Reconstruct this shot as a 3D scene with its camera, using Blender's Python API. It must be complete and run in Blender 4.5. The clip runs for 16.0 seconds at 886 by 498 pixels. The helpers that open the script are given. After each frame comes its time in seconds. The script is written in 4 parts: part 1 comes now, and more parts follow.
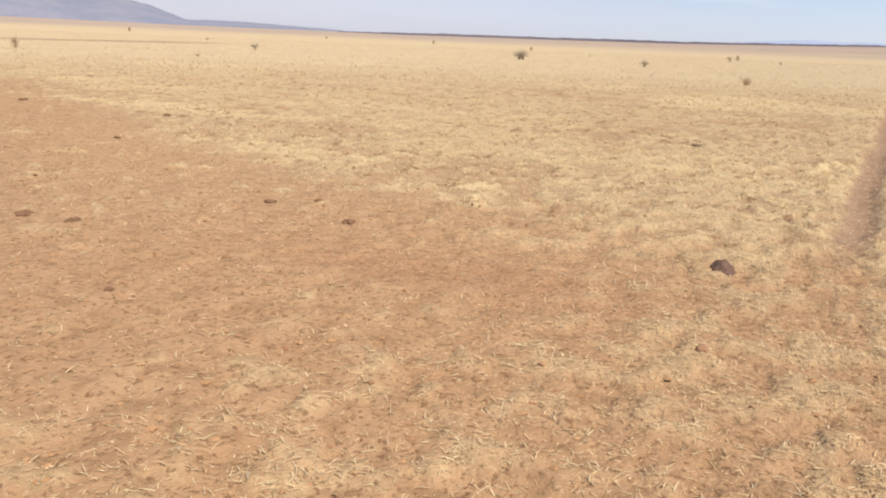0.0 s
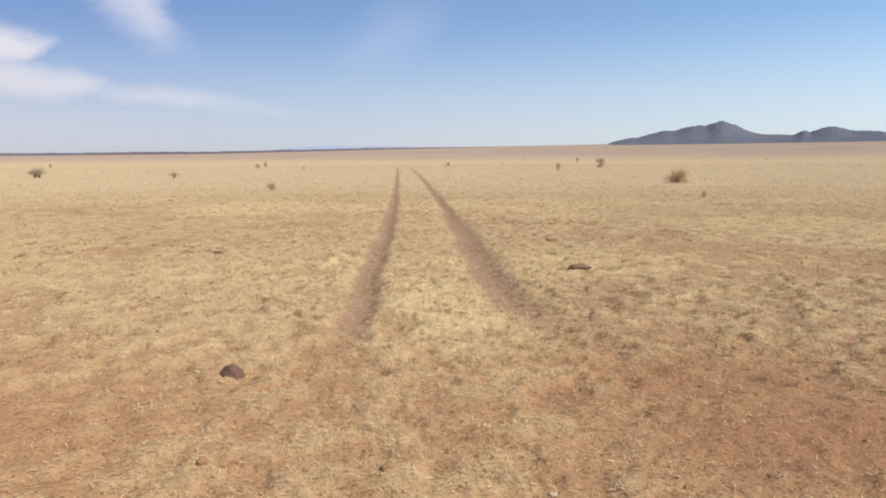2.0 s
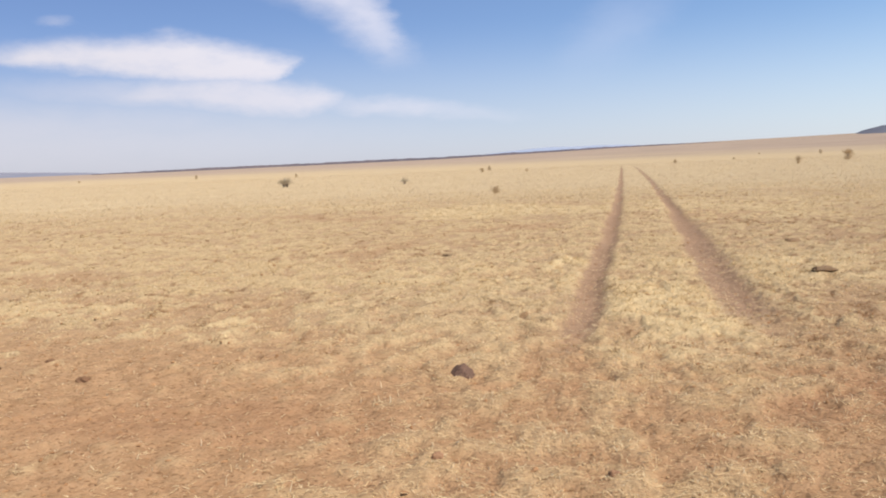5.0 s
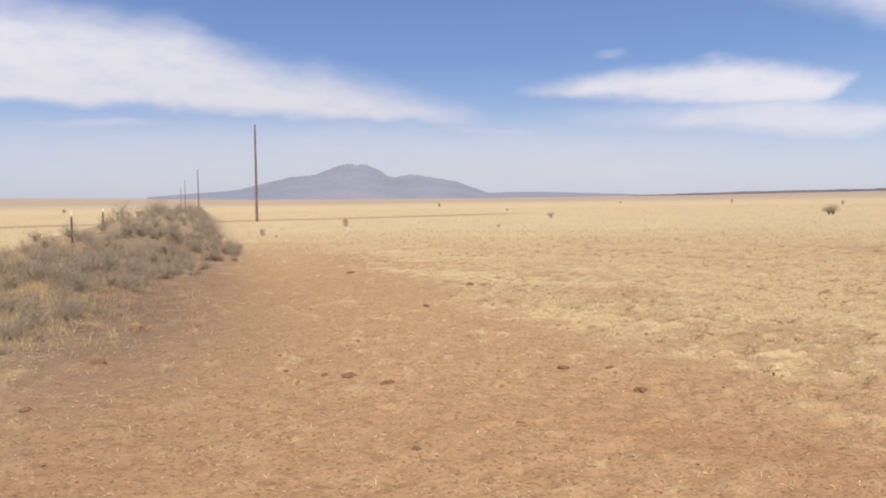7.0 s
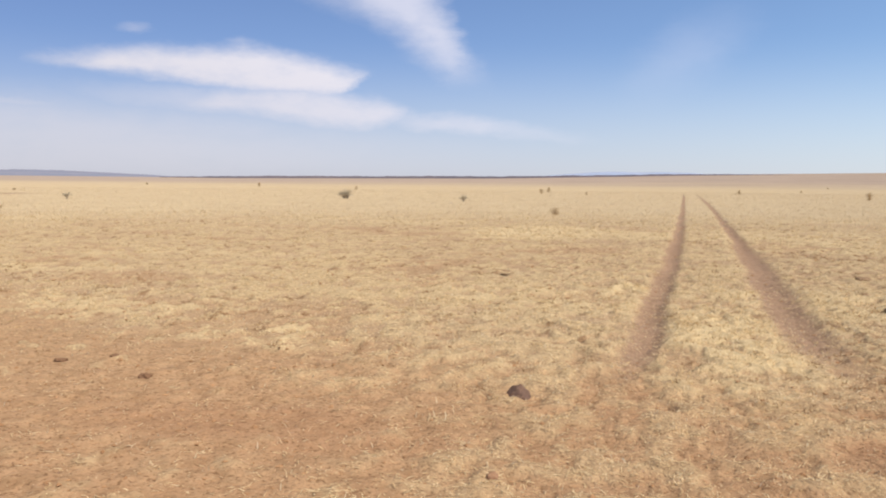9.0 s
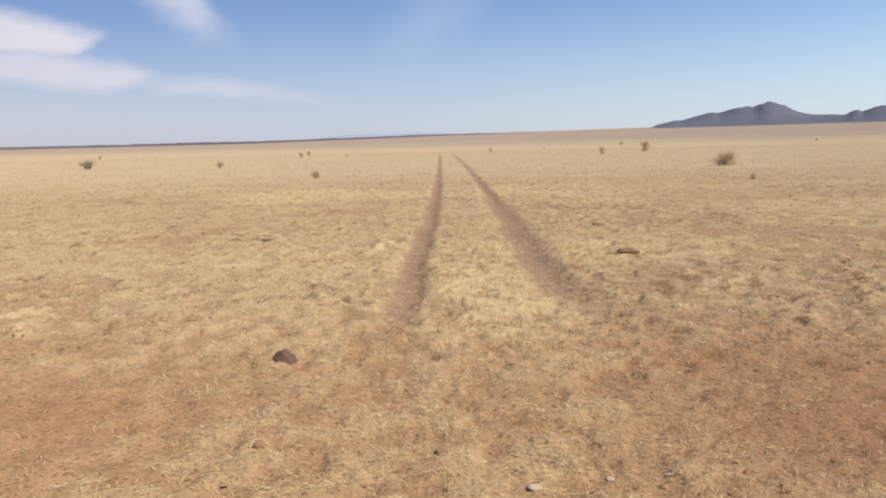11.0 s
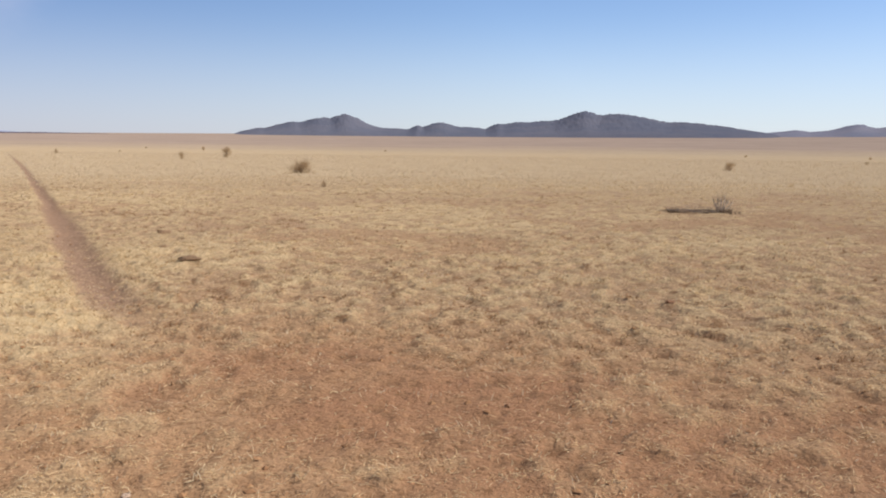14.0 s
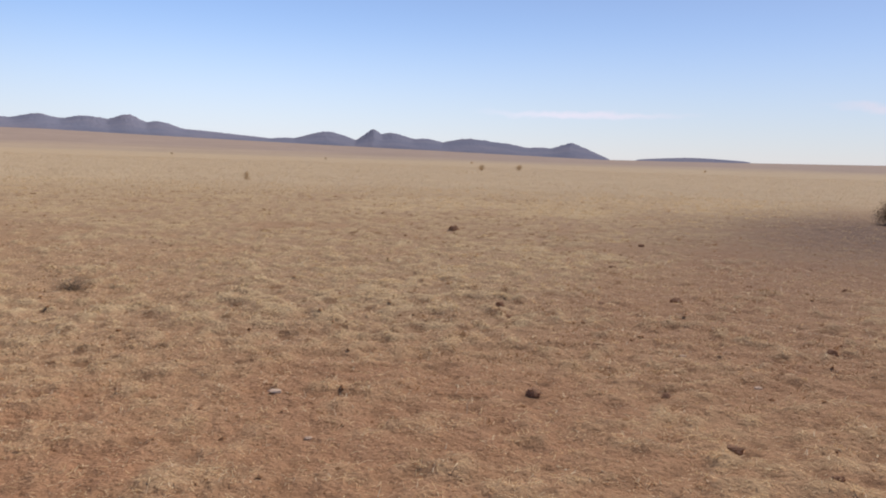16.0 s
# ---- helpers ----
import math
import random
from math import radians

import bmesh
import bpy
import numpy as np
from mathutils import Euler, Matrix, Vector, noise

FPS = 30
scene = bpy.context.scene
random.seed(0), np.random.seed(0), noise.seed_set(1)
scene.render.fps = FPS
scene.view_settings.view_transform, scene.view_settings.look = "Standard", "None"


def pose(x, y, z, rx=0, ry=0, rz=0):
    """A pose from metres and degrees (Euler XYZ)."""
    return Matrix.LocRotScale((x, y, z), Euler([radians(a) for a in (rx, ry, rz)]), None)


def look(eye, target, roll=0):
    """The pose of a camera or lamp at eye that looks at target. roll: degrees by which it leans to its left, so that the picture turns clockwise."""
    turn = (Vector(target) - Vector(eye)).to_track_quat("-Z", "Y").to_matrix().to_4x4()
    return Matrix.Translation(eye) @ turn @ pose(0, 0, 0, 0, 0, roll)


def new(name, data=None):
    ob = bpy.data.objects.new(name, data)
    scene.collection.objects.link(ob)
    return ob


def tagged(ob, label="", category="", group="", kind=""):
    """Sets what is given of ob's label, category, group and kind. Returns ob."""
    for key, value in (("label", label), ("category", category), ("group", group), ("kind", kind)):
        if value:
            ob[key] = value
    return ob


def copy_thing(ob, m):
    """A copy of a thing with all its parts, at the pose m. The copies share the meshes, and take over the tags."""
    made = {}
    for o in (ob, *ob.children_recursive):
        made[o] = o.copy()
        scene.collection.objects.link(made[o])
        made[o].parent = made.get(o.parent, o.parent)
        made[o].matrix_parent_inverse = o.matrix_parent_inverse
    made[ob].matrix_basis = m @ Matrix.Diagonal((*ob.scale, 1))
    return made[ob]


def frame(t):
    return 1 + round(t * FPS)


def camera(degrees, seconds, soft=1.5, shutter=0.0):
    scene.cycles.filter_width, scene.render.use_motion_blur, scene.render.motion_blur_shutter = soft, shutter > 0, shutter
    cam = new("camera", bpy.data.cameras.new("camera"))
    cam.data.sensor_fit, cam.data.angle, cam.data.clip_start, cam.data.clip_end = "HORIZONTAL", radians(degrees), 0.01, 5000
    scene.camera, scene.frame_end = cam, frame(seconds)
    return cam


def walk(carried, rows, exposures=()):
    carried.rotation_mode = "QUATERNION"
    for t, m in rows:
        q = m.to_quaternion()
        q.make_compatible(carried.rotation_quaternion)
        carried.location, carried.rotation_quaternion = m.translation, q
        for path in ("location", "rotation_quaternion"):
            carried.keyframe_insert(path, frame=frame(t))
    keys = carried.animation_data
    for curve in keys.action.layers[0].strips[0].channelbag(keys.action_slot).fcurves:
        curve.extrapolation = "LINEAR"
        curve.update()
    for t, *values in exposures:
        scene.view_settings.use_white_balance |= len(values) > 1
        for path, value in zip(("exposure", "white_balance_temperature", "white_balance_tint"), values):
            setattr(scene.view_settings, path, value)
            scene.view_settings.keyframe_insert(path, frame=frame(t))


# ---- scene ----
cam = camera(56.4, 16.0, soft=1.95)
PATH = [
    (0, (-0.399, -0.021, 1.603), (-1.2900, 1.7020, 1.1160), 2.40),
    (0.5, (-0.076, 0.084, 1.640), (-0.2340, 2.0330, 1.2200), 1.50),
    (0.75, (-0.014, 0.099, 1.639), (0.0274, 2.0583, 1.2500), 0.93),
    (1, (-0.007, 0.090, 1.633), (0.1100, 2.0512, 1.2590), 0.50),
    (1.5, (-0.032, 0.052, 1.632), (0.0510, 2.0300, 1.3480), 0.30),
    (2, (-0.023, 0.067, 1.638), (0.0870, 2.0524, 1.4230), -0.30),
    (2.5, (-0.008, 0.075, 1.643), (0.2030, 2.0532, 1.4380), 0.00),
    (3, (0.027, 0.059, 1.651), (0.2540, 2.0342, 1.4340), -0.60),
    (3.2, (0.023, 0.066, 1.651), (0.2160, 2.0437, 1.4240), -1.00),
    (5.3, (-0.074, -0.036, 1.674), (-0.7289, 1.8447, 1.4890), -2.20),
    (5.5, (-0.111, -0.073, 1.683), (-0.9450, 1.7350, 1.4940), -2.20),
    (6, (-0.172, -0.122, 1.684), (-1.3595, 1.4773, 1.5051), -1.90),
    (6.5, (-0.206, -0.166, 1.688), (-1.6073, 1.2533, 1.5390), -1.50),
    (7, (-0.235, -0.189, 1.689), (-1.7158, 1.1508, 1.5790), -0.80),
    (7.25, (-0.240, -0.192, 1.683), (-1.7073, 1.1636, 1.5923), -0.15),
    (7.5, (-0.227, -0.189, 1.678), (-1.6410, 1.2230, 1.5950), 0.40),
    (8, (-0.149, -0.156, 1.679), (-1.3285, 1.4547, 1.5589), 0.60),
    (8.5, (-0.096, -0.079, 1.663), (-0.9519, 1.7217, 1.5050), 0.90),
    (9, (-0.107, 0.006, 1.657), (-0.6590, 1.9221, 1.5020), 0.50),
    (9.5, (-0.129, 0.051, 1.647), (-0.4209, 2.0225, 1.4800), -0.20),
    (10, (-0.106, 0.071, 1.624), (-0.2050, 2.0581, 1.4200), -0.70),
    (10.2, (-0.077, 0.101, 1.614), (-0.1190, 2.0875, 1.3861), -0.80),
    (12.3, (-0.071, 0.024, 1.640), (-0.0360, 2.0078, 1.3880), -1.50),
    (12.5, (-0.058, 0.011, 1.638), (-0.0040, 1.9950, 1.3910), -1.60),
    (13, (0.018, -0.032, 1.642), (0.2719, 1.9332, 1.3711), -0.40),
    (13.5, (0.143, -0.046, 1.631), (0.7730, 1.8329, 1.3610), 1.30),
    (14, (0.248, -0.054, 1.638), (1.1949, 1.6918, 1.4020), 0.70),
    (14.5, (0.259, -0.013, 1.653), (1.5682, 1.4863, 1.4580), 1.10),
    (15, (0.286, 0.042, 1.662), (1.8946, 1.2187, 1.4950), 1.10),
    (15.25, (0.288, 0.035, 1.662), (2.0367, 0.9908, 1.4937), 1.08),
    (15.5, (0.293, -0.005, 1.657), (2.1595, 0.6912, 1.4790), 1.20),
    (15.75, (0.319, -0.078, 1.648), (2.2647, 0.3412, 1.4541), 1.50),
    (16, (0.358, -0.170, 1.636), (2.3421, -0.0350, 1.4240), 1.90),
]
walk(cam, [(t, look(eye, target, roll)) for t, eye, target, roll in PATH],
     exposures=((0.0, 0.14, 6500, 10), (0.5, 0.06, 6500, 10), (1.0, 0.0, 6500, 10), (2.0, -0.06, 6500, 10), (5.3, 0.05, 6500, 10), (6.4, 0.12, 6500, 10), (7.1, 0.0, 6500, 10), (9.0, 0.0, 6500, 10), (10.3, -0.09, 6500, 10), (12.5, -0.11, 6500, 10), (13.5, -0.12, 6500, 11), (14.5, -0.19, 6500, 17), (16.0, -0.19, 6450, 18)))

# ---- light: high sun behind the right shoulder, thin clouds over the fence side ----
SUN_AZ, SUN_EL = 122.0, 48.0  # clockwise from +y, above the horizon
sun_dir = Vector((math.sin(radians(SUN_AZ)) * math.cos(radians(SUN_EL)), math.cos(radians(SUN_AZ)) * math.cos(radians(SUN_EL)), math.sin(radians(SUN_EL))))
sun = new("sun", bpy.data.lights.new("sun", "SUN"))
sun.data.energy, sun.data.angle, sun.data.color = 5.0, radians(0.55), (1.0, 0.95, 0.875)
sun.matrix_world = look(sun_dir * 50, (0, 0, 0))
scene.view_settings.exposure = 0.0


def node(nt, kind, **settings):
    n = nt.nodes.new("ShaderNode" + kind)
    for key, value in settings.items():
        if isinstance(value, bpy.types.NodeSocket):
            nt.links.new(value, n.inputs[key])
        else:
            n.inputs[key].default_value = value
    return n


def maths(nt, op, a, b=0.0, clamp=False):
    n = nt.nodes.new("ShaderNodeMath")
    n.operation, n.use_clamp = op, clamp
    for slot, value in ((0, a), (1, b)):
        if isinstance(value, bpy.types.NodeSocket):
            nt.links.new(value, n.inputs[slot])
        else:
            n.inputs[slot].default_value = value
    return n.outputs[0]


def mix(nt, factor, a, b, blend="MIX"):
    n = nt.nodes.new("ShaderNodeMix")
    n.data_type, n.blend_type = "RGBA", blend
    for slot, value in ((0, factor), (6, a), (7, b)):
        if isinstance(value, bpy.types.NodeSocket):
            nt.links.new(value, n.inputs[slot])
        elif slot == 0:
            n.inputs[0].default_value = value
        else:
            n.inputs[slot].default_value = (*value, 1)
    return n.outputs[2]


def span(nt, value, lo, hi, to_lo=0.0, to_hi=1.0, smooth=True):
    n = nt.nodes.new("ShaderNodeMapRange")
    n.interpolation_type = "SMOOTHSTEP" if smooth else "LINEAR"
    nt.links.new(value, n.inputs[0])
    for slot, v in zip((1, 2, 3, 4), (lo, hi, to_lo, to_hi)):
        n.inputs[slot].default_value = v
    return n.outputs[0]


def noise_tex(nt, vector, scale, detail=4.0, rough=0.55):
    n = node(nt, "TexNoise", Vector=vector, Scale=scale, Detail=detail, Roughness=rough)
    return n.outputs["Fac"]


world = bpy.data.worlds.new("sky")
scene.world = world
world.use_nodes = True
nt = world.node_tree
nt.nodes.clear()
sky = nt.nodes.new("ShaderNodeTexSky")
sky.sky_type, sky.sun_disc = "NISHITA", False
sky.sun_elevation, sky.sun_rotation = radians(SUN_EL), radians(SUN_AZ)
sky.altitude, sky.air_density, sky.dust_density, sky.ozone_density = 1500.0, 1.0, 1.2, 6.0
way = node(nt, "SeparateXYZ", Vector=nt.nodes.new("ShaderNodeTexCoord").outputs["Generated"])
wx, wy, wz = way.outputs
turned = maths(nt, "MULTIPLY", maths(nt, "ARCTAN2", maths(nt, "MULTIPLY", wx, -1.0), wy), 57.2958)
height = maths(nt, "MULTIPLY", maths(nt, "ARCSINE", wz), 57.2958)
plain_way = node(nt, "CombineXYZ", X=turned, Y=height).outputs[0]
stretched = node(nt, "CombineXYZ", X=maths(nt, "MULTIPLY", turned, 0.45), Y=height).outputs[0]
wobble = node(nt, "TexNoise", Vector=stretched, Scale=0.55, Detail=6.0, Roughness=0.62).outputs["Color"]
sub = nt.nodes.new("ShaderNodeVectorMath")
sub.operation = "SUBTRACT"
nt.links.new(wobble, sub.inputs[0])
sub.inputs[1].default_value = (0.5, 0.5, 0.5)
mul = nt.nodes.new("ShaderNodeVectorMath")
mul.operation = "MULTIPLY"
nt.links.new(sub.outputs[0], mul.inputs[0])
mul.inputs[1].default_value = (3.4, 1.5, 0)
add = nt.nodes.new("ShaderNodeVectorMath")
nt.links.new(plain_way, add.inputs[0])
nt.links.new(mul.outputs[0], add.inputs[1])
cover = None
# thin veils: degrees to the left of +y, degrees up, lean, half length, half height, density
for az, el, lean, a, b, dense, core in ((82, 11.5, 4, 14, 4.0, 0.8, 0.3), (44, 5.0, 6, 9, 0.6, 0.45, 0.0), (13, 3.8, 5, 9, 0.9, 0.35, 0.0), (0, 8.6, -30, 6, 3.0, 0.14, 0.0), (36.6, 9.8, 4, 1.6, 0.4, 0.25, 0.0),
                                        (52, 2.6, 1, 48, 4.2, 0.62, 0.2), (30, 5.2, 3, 14, 1.3, 0.5, 0.1), (70, 5.4, -3, 8, 0.5, 0.5, 0.0), (-95.5, 3.4, 0, 8.5, 0.36, 0.75, 0.05), (-116, 4.1, 0, 7, 0.38, 0.75, 0.05)):
    place = nt.nodes.new("ShaderNodeMapping")
    place.vector_type = "TEXTURE"
    nt.links.new(add.outputs[0], place.inputs[0])
    place.inputs["Location"].default_value = (az, el, 0)
    place.inputs["Rotation"].default_value = (0, 0, radians(lean))
    place.inputs["Scale"].default_value = (a, b, 1)
    far = nt.nodes.new("ShaderNodeVectorMath")
    far.operation = "LENGTH"
    nt.links.new(place.outputs[0], far.inputs[0])
    one = span(nt, far.outputs["Value"], 1.0, core, 0.0, dense)
    cover = one if cover is None else maths(nt, "MAXIMUM", cover, one)
drifted = node(nt, "SeparateXYZ", Vector=add.outputs[0])


def profile(u, points, az0, az1):
    """A height in degrees that follows the azimuth: a ramp through (azimuth, height) pairs."""
    ramp = nt.nodes.new("ShaderNodeValToRGB")
    nt.links.new(u, ramp.inputs[0])
    stops = ramp.color_ramp.elements
    for i, (az, el) in enumerate(points):
        at = (az - az0) / (az1 - az0)
        stop = stops[i] if i < 2 else stops.new(at)
        stop.position, stop.color = at, (el / 20, el / 20, el / 20, 1)
    return maths(nt, "MULTIPLY", ramp.outputs[0], 20.0)


def bank_of_cloud(under, over, soft_under, soft_over, dense):
    """A cloud between its underside and its top, each through a few (azimuth, height) pairs."""
    az0, az1 = under[0][0], under[-1][0]
    u = span(nt, drifted.outputs[0], az0, az1, 0.0, 1.0, False)
    low_edge = span(nt, maths(nt, "SUBTRACT", drifted.outputs[1], profile(u, under, az0, az1)), -0.15, soft_under)
    high_edge = span(nt, maths(nt, "SUBTRACT", profile(u, over, az0, az1), drifted.outputs[1]), -0.15, soft_over)
    ends = maths(nt, "MULTIPLY", span(nt, u, 0.0, 0.04), span(nt, u, 1.0, 0.94))
    return maths(nt, "MULTIPLY", maths(nt, "MULTIPLY", low_edge, high_edge), maths(nt, "MULTIPLY", ends, dense))


for one in (bank_of_cloud(((42, 4.6), (47, 5.2), (54, 5.4), (61, 5.7), (68, 6.2), (75, 6.2), (96, 5.8)), ((42, 5.0), (46, 7.2), (52, 9.2), (56, 10.2), (58, 10.3), (61, 11.2), (65, 12.8), (75, 13.6), (96, 13.6)), 1.0, 3.2, 1.0),
            bank_of_cloud(((20.6, 7.2), (22.6, 5.8), (24.5, 5.6), (28, 5.7), (35, 6.3), (43.0, 7.3)), ((20.6, 7.6), (24, 8.6), (28.2, 9.4), (29.3, 9.7), (30.6, 9.5), (35, 9.2), (38.5, 8.8), (43.0, 7.8)), 0.9, 1.5, 1.0),
            bank_of_cloud(((18.4, 4.2), (21, 3.4), (24, 3.5), (27, 3.9), (36, 4.7)), ((18.4, 5.3), (20.5, 6.1), (22.5, 6.4), (24.5, 7.0), (27, 6.9), (31, 6.6), (36, 5.7)), 1.3, 1.5, 0.86),
            bank_of_cloud(((9, 3.3), (13.6, 3.0), (17, 3.5), (20.5, 4.0)), ((9, 3.9), (13, 4.7), (15.5, 5.2), (18, 5.2), (20.5, 5.3)), 1.2, 1.3, 0.72),
            bank_of_cloud(((11.6, 5.6), (15.6, 6.2), (17, 7.1), (18.7, 8.4), (21.7, 10.2), (27, 12.4)), ((11.6, 6.2), (13.6, 8.6), (14.6, 10.5), (15.4, 12.6), (16.6, 15), (18.6, 17.5), (27, 19)), 3.2, 5.5, 0.68)):
    cover = maths(nt, "MAXIMUM", cover, one)
fluff = span(nt, noise_tex(nt, stretched, 0.8, 7.0, 0.6), 0.25, 0.6, 0.82, 1.0)
cover = maths(nt, "MULTIPLY", cover, fluff, True)
# thin dust: paler low down, brighter towards the sun; a deep clear blue overhead
toward = nt.nodes.new("ShaderNodeVectorMath")
toward.operation = "DOT_PRODUCT"
nt.links.new(way.inputs[0].links[0].from_socket, toward.inputs[0])
toward.inputs[1].default_value = sun_dir
dust = span(nt, toward.outputs["Value"], -0.75, 0.12, 0.82, 1.60, False)
dust = maths(nt, "MULTIPLY", dust, span(nt, toward.outputs["Value"], 0.4, 0.85, 1.0, 0.64))
bright = node(nt, "CombineXYZ", X=dust, Y=dust, Z=dust).outputs[0]
side = span(nt, toward.outputs["Value"], -0.7, 0.15)
blue = mix(nt, 1.0, mix(nt, 1.0, sky.outputs[0], bright, "MULTIPLY"), mix(nt, side, (1.06, 0.945, 1.04), (1.25, 1.175, 1.115)), "MULTIPLY")
deep = span(nt, height, 13.0, 50.0, 1.0, 0.42)
blue = mix(nt, 1.0, blue, node(nt, "CombineXYZ", X=deep, Y=deep, Z=deep).outputs[0], "MULTIPLY")
low = mix(nt, 1.0, mix(nt, side, (6.6, 6.9, 8.2), (5.4, 5.95, 6.5)), bright, "MULTIPLY")
haze = mix(nt, span(nt, height, 10.0, 0.0, 0.0, 0.62), blue, low)
clouded = mix(nt, cover, haze, mix(nt, 1.0, (8.15, 7.95, 8.75), bright, "MULTIPLY"))
back = node(nt, "Background", Color=clouded, Strength=0.092)
nt.links.new(back.outputs[0], nt.nodes.new("ShaderNodeOutputWorld").inputs[0])


# ---- materials ----
def material(name, build):
    m = bpy.data.materials.new(name)
    m.use_nodes = True
    t = m.node_tree
    t.nodes.clear()
    out = t.nodes.new("ShaderNodeOutputMaterial")
    t.links.new(build(t), out.inputs[0])
    return m


def place_of(t):
    return t.nodes.new("ShaderNodeNewGeometry").outputs["Position"]


def attribute(t, name):
    n = t.nodes.new("ShaderNodeAttribute")
    n.attribute_name = name
    return n.outputs["Fac"]


def bumped(t, height_socket, strength, distance):
    return node(t, "Bump", Strength=strength, Distance=distance, Height=height_socket).outputs[0]


def surface(t, color, rough=0.9, normal=None, spec=0.2):
    n = node(t, "BsdfPrincipled", Roughness=rough)
    n.inputs["Specular IOR Level"].default_value = spec
    n.inputs["Diffuse Roughness"].default_value = 0.4
    if isinstance(color, bpy.types.NodeSocket):
        t.links.new(color, n.inputs["Base Color"])
    else:
        n.inputs["Base Color"].default_value = (*color, 1)
    if normal is not None:
        t.links.new(normal, n.inputs["Normal"])
    return n.outputs[0]


SOIL, SOIL_DARK = (0.44, 0.255, 0.134), (0.305, 0.172, 0.088)


def ground_nodes(t):
    p = place_of(t)
    bare, rut, hazy_scrub, pale, dusk, tuft, far, tuss, dark, red, hollow_shade = (attribute(t, n) for n in ("bare", "rut", "hazy_scrub", "pale", "dusk", "tuft", "far", "tuss", "dark", "red", "hollow_shade"))
    fine = noise_tex(t, p, 42.0, 4.0, 0.6)
    grain = noise_tex(t, p, 12.0, 5.0, 0.62)
    patch = noise_tex(t, p, 2.6, 4.0, 0.6)
    broad = noise_tex(t, p, 0.23, 4.0, 0.55)
    crumb = noise_tex(t, p, 27.0, 4.0, 0.65)
    # bare soil: warm and even, with paler dust and crumbs; shade painted into hollows and crevices
    soil = mix(t, span(t, grain, 0.36, 0.68, 0.0, 0.75), SOIL, SOIL_DARK)
    soil = mix(t, span(t, patch, 0.35, 0.7, 0.0, 0.6), soil, (0.51, 0.315, 0.172))
    soil = mix(t, span(t, fine, 0.58, 0.72, 0.0, 0.5), soil, (0.57, 0.405, 0.235))
    hollow = noise_tex(t, p, 6.5, 3.0, 0.55)
    soil = mix(t, span(t, hollow, 0.5, 0.66, 0.0, 0.6), soil, (0.28, 0.158, 0.08))
    soil = mix(t, maths(t, "MULTIPLY", red, span(t, patch, 0.25, 0.6, 0.35, 0.85)), soil, (0.37, 0.19, 0.10))
    soil = mix(t, span(t, crumb, 0.54, 0.64, 0.0, 0.85), soil, (0.20, 0.105, 0.05))
    # dry grass: bleached, straw and old brown, with crumb flecks painted dark for small shadows
    grass = mix(t, span(t, grain, 0.32, 0.66), (0.62, 0.46, 0.255), (0.435, 0.305, 0.172))
    grass = mix(t, span(t, fine, 0.54, 0.7, 0.0, 0.65), grass, (0.78, 0.60, 0.34))
    grass = mix(t, span(t, broad, 0.45, 0.7, 0.0, 0.3), grass, (0.64, 0.47, 0.24))
    grass = mix(t, span(t, crumb, 0.54, 0.66, 0.0, 0.7), grass, (0.27, 0.17, 0.09))
    ragged = maths(t, "ADD", maths(t, "MULTIPLY", maths(t, "SUBTRACT", grain, 0.5), 1.1), maths(t, "MULTIPLY", maths(t, "SUBTRACT", fine, 0.5), 0.9))
    close = span(t, maths(t, "ADD", tuft, ragged), -0.1, 1.2, 0.0, 0.6, False)
    # cushions of grass with trodden soil between
    cushion = span(t, maths(t, "ADD", maths(t, "MULTIPLY", tuss, 0.8), maths(t, "MULTIPLY", ragged, 1.7)), 0.0, 0.85, 0.12, 0.95)
    amount = t.nodes.new("ShaderNodeMix")
    for slot, socket in ((0, span(t, far, 0.02, 0.35)), (2, close), (3, cushion)):
        t.links.new(socket, amount.inputs[slot])
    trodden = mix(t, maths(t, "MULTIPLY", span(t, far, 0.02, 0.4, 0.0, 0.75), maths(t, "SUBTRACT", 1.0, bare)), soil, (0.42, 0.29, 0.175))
    both = mix(t, maths(t, "MULTIPLY", amount.outputs[0], span(t, red, 0.2, 1.0, 1.0, 0.6)), trodden, grass)
    both = mix(t, maths(t, "MULTIPLY", pale, span(t, maths(t, "ADD", ragged, maths(t, "MULTIPLY", tuss, 0.3)), -0.15, 0.4, 0.1, 0.85)), both, (0.71, 0.545, 0.305))
    # stubble clumps: brown of their own, darkened further for the shade among them
    roots = span(t, maths(t, "ADD", dark, maths(t, "MULTIPLY", ragged, 1.0)), 0.3, 0.95, 0.0, 0.75)
    both = mix(t, maths(t, "MULTIPLY", roots, span(t, dark, 0.02, 0.2)), both, (0.265, 0.15, 0.075))
    # round hollows painted dark brown for the shaded sides of tussocks
    shade_fac = span(t, maths(t, "ADD", hollow_shade, maths(t, "MULTIPLY", ragged, 0.6)), 0.1, 0.75, 0.0, 0.66)
    both = mix(t, maths(t, "MULTIPLY", shade_fac, span(t, hollow_shade, 0.02, 0.15)), both, mix(t, span(t, fine, 0.4, 0.6), (0.29, 0.16, 0.083), (0.205, 0.115, 0.06)))
    # evened out where the plain is seen edge on, distance haze put into the pale tan
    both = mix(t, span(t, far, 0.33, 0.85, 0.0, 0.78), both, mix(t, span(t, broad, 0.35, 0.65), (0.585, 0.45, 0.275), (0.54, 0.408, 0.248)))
    worn = mix(t, span(t, grain, 0.4, 0.65), (0.375, 0.238, 0.152), (0.305, 0.188, 0.118))
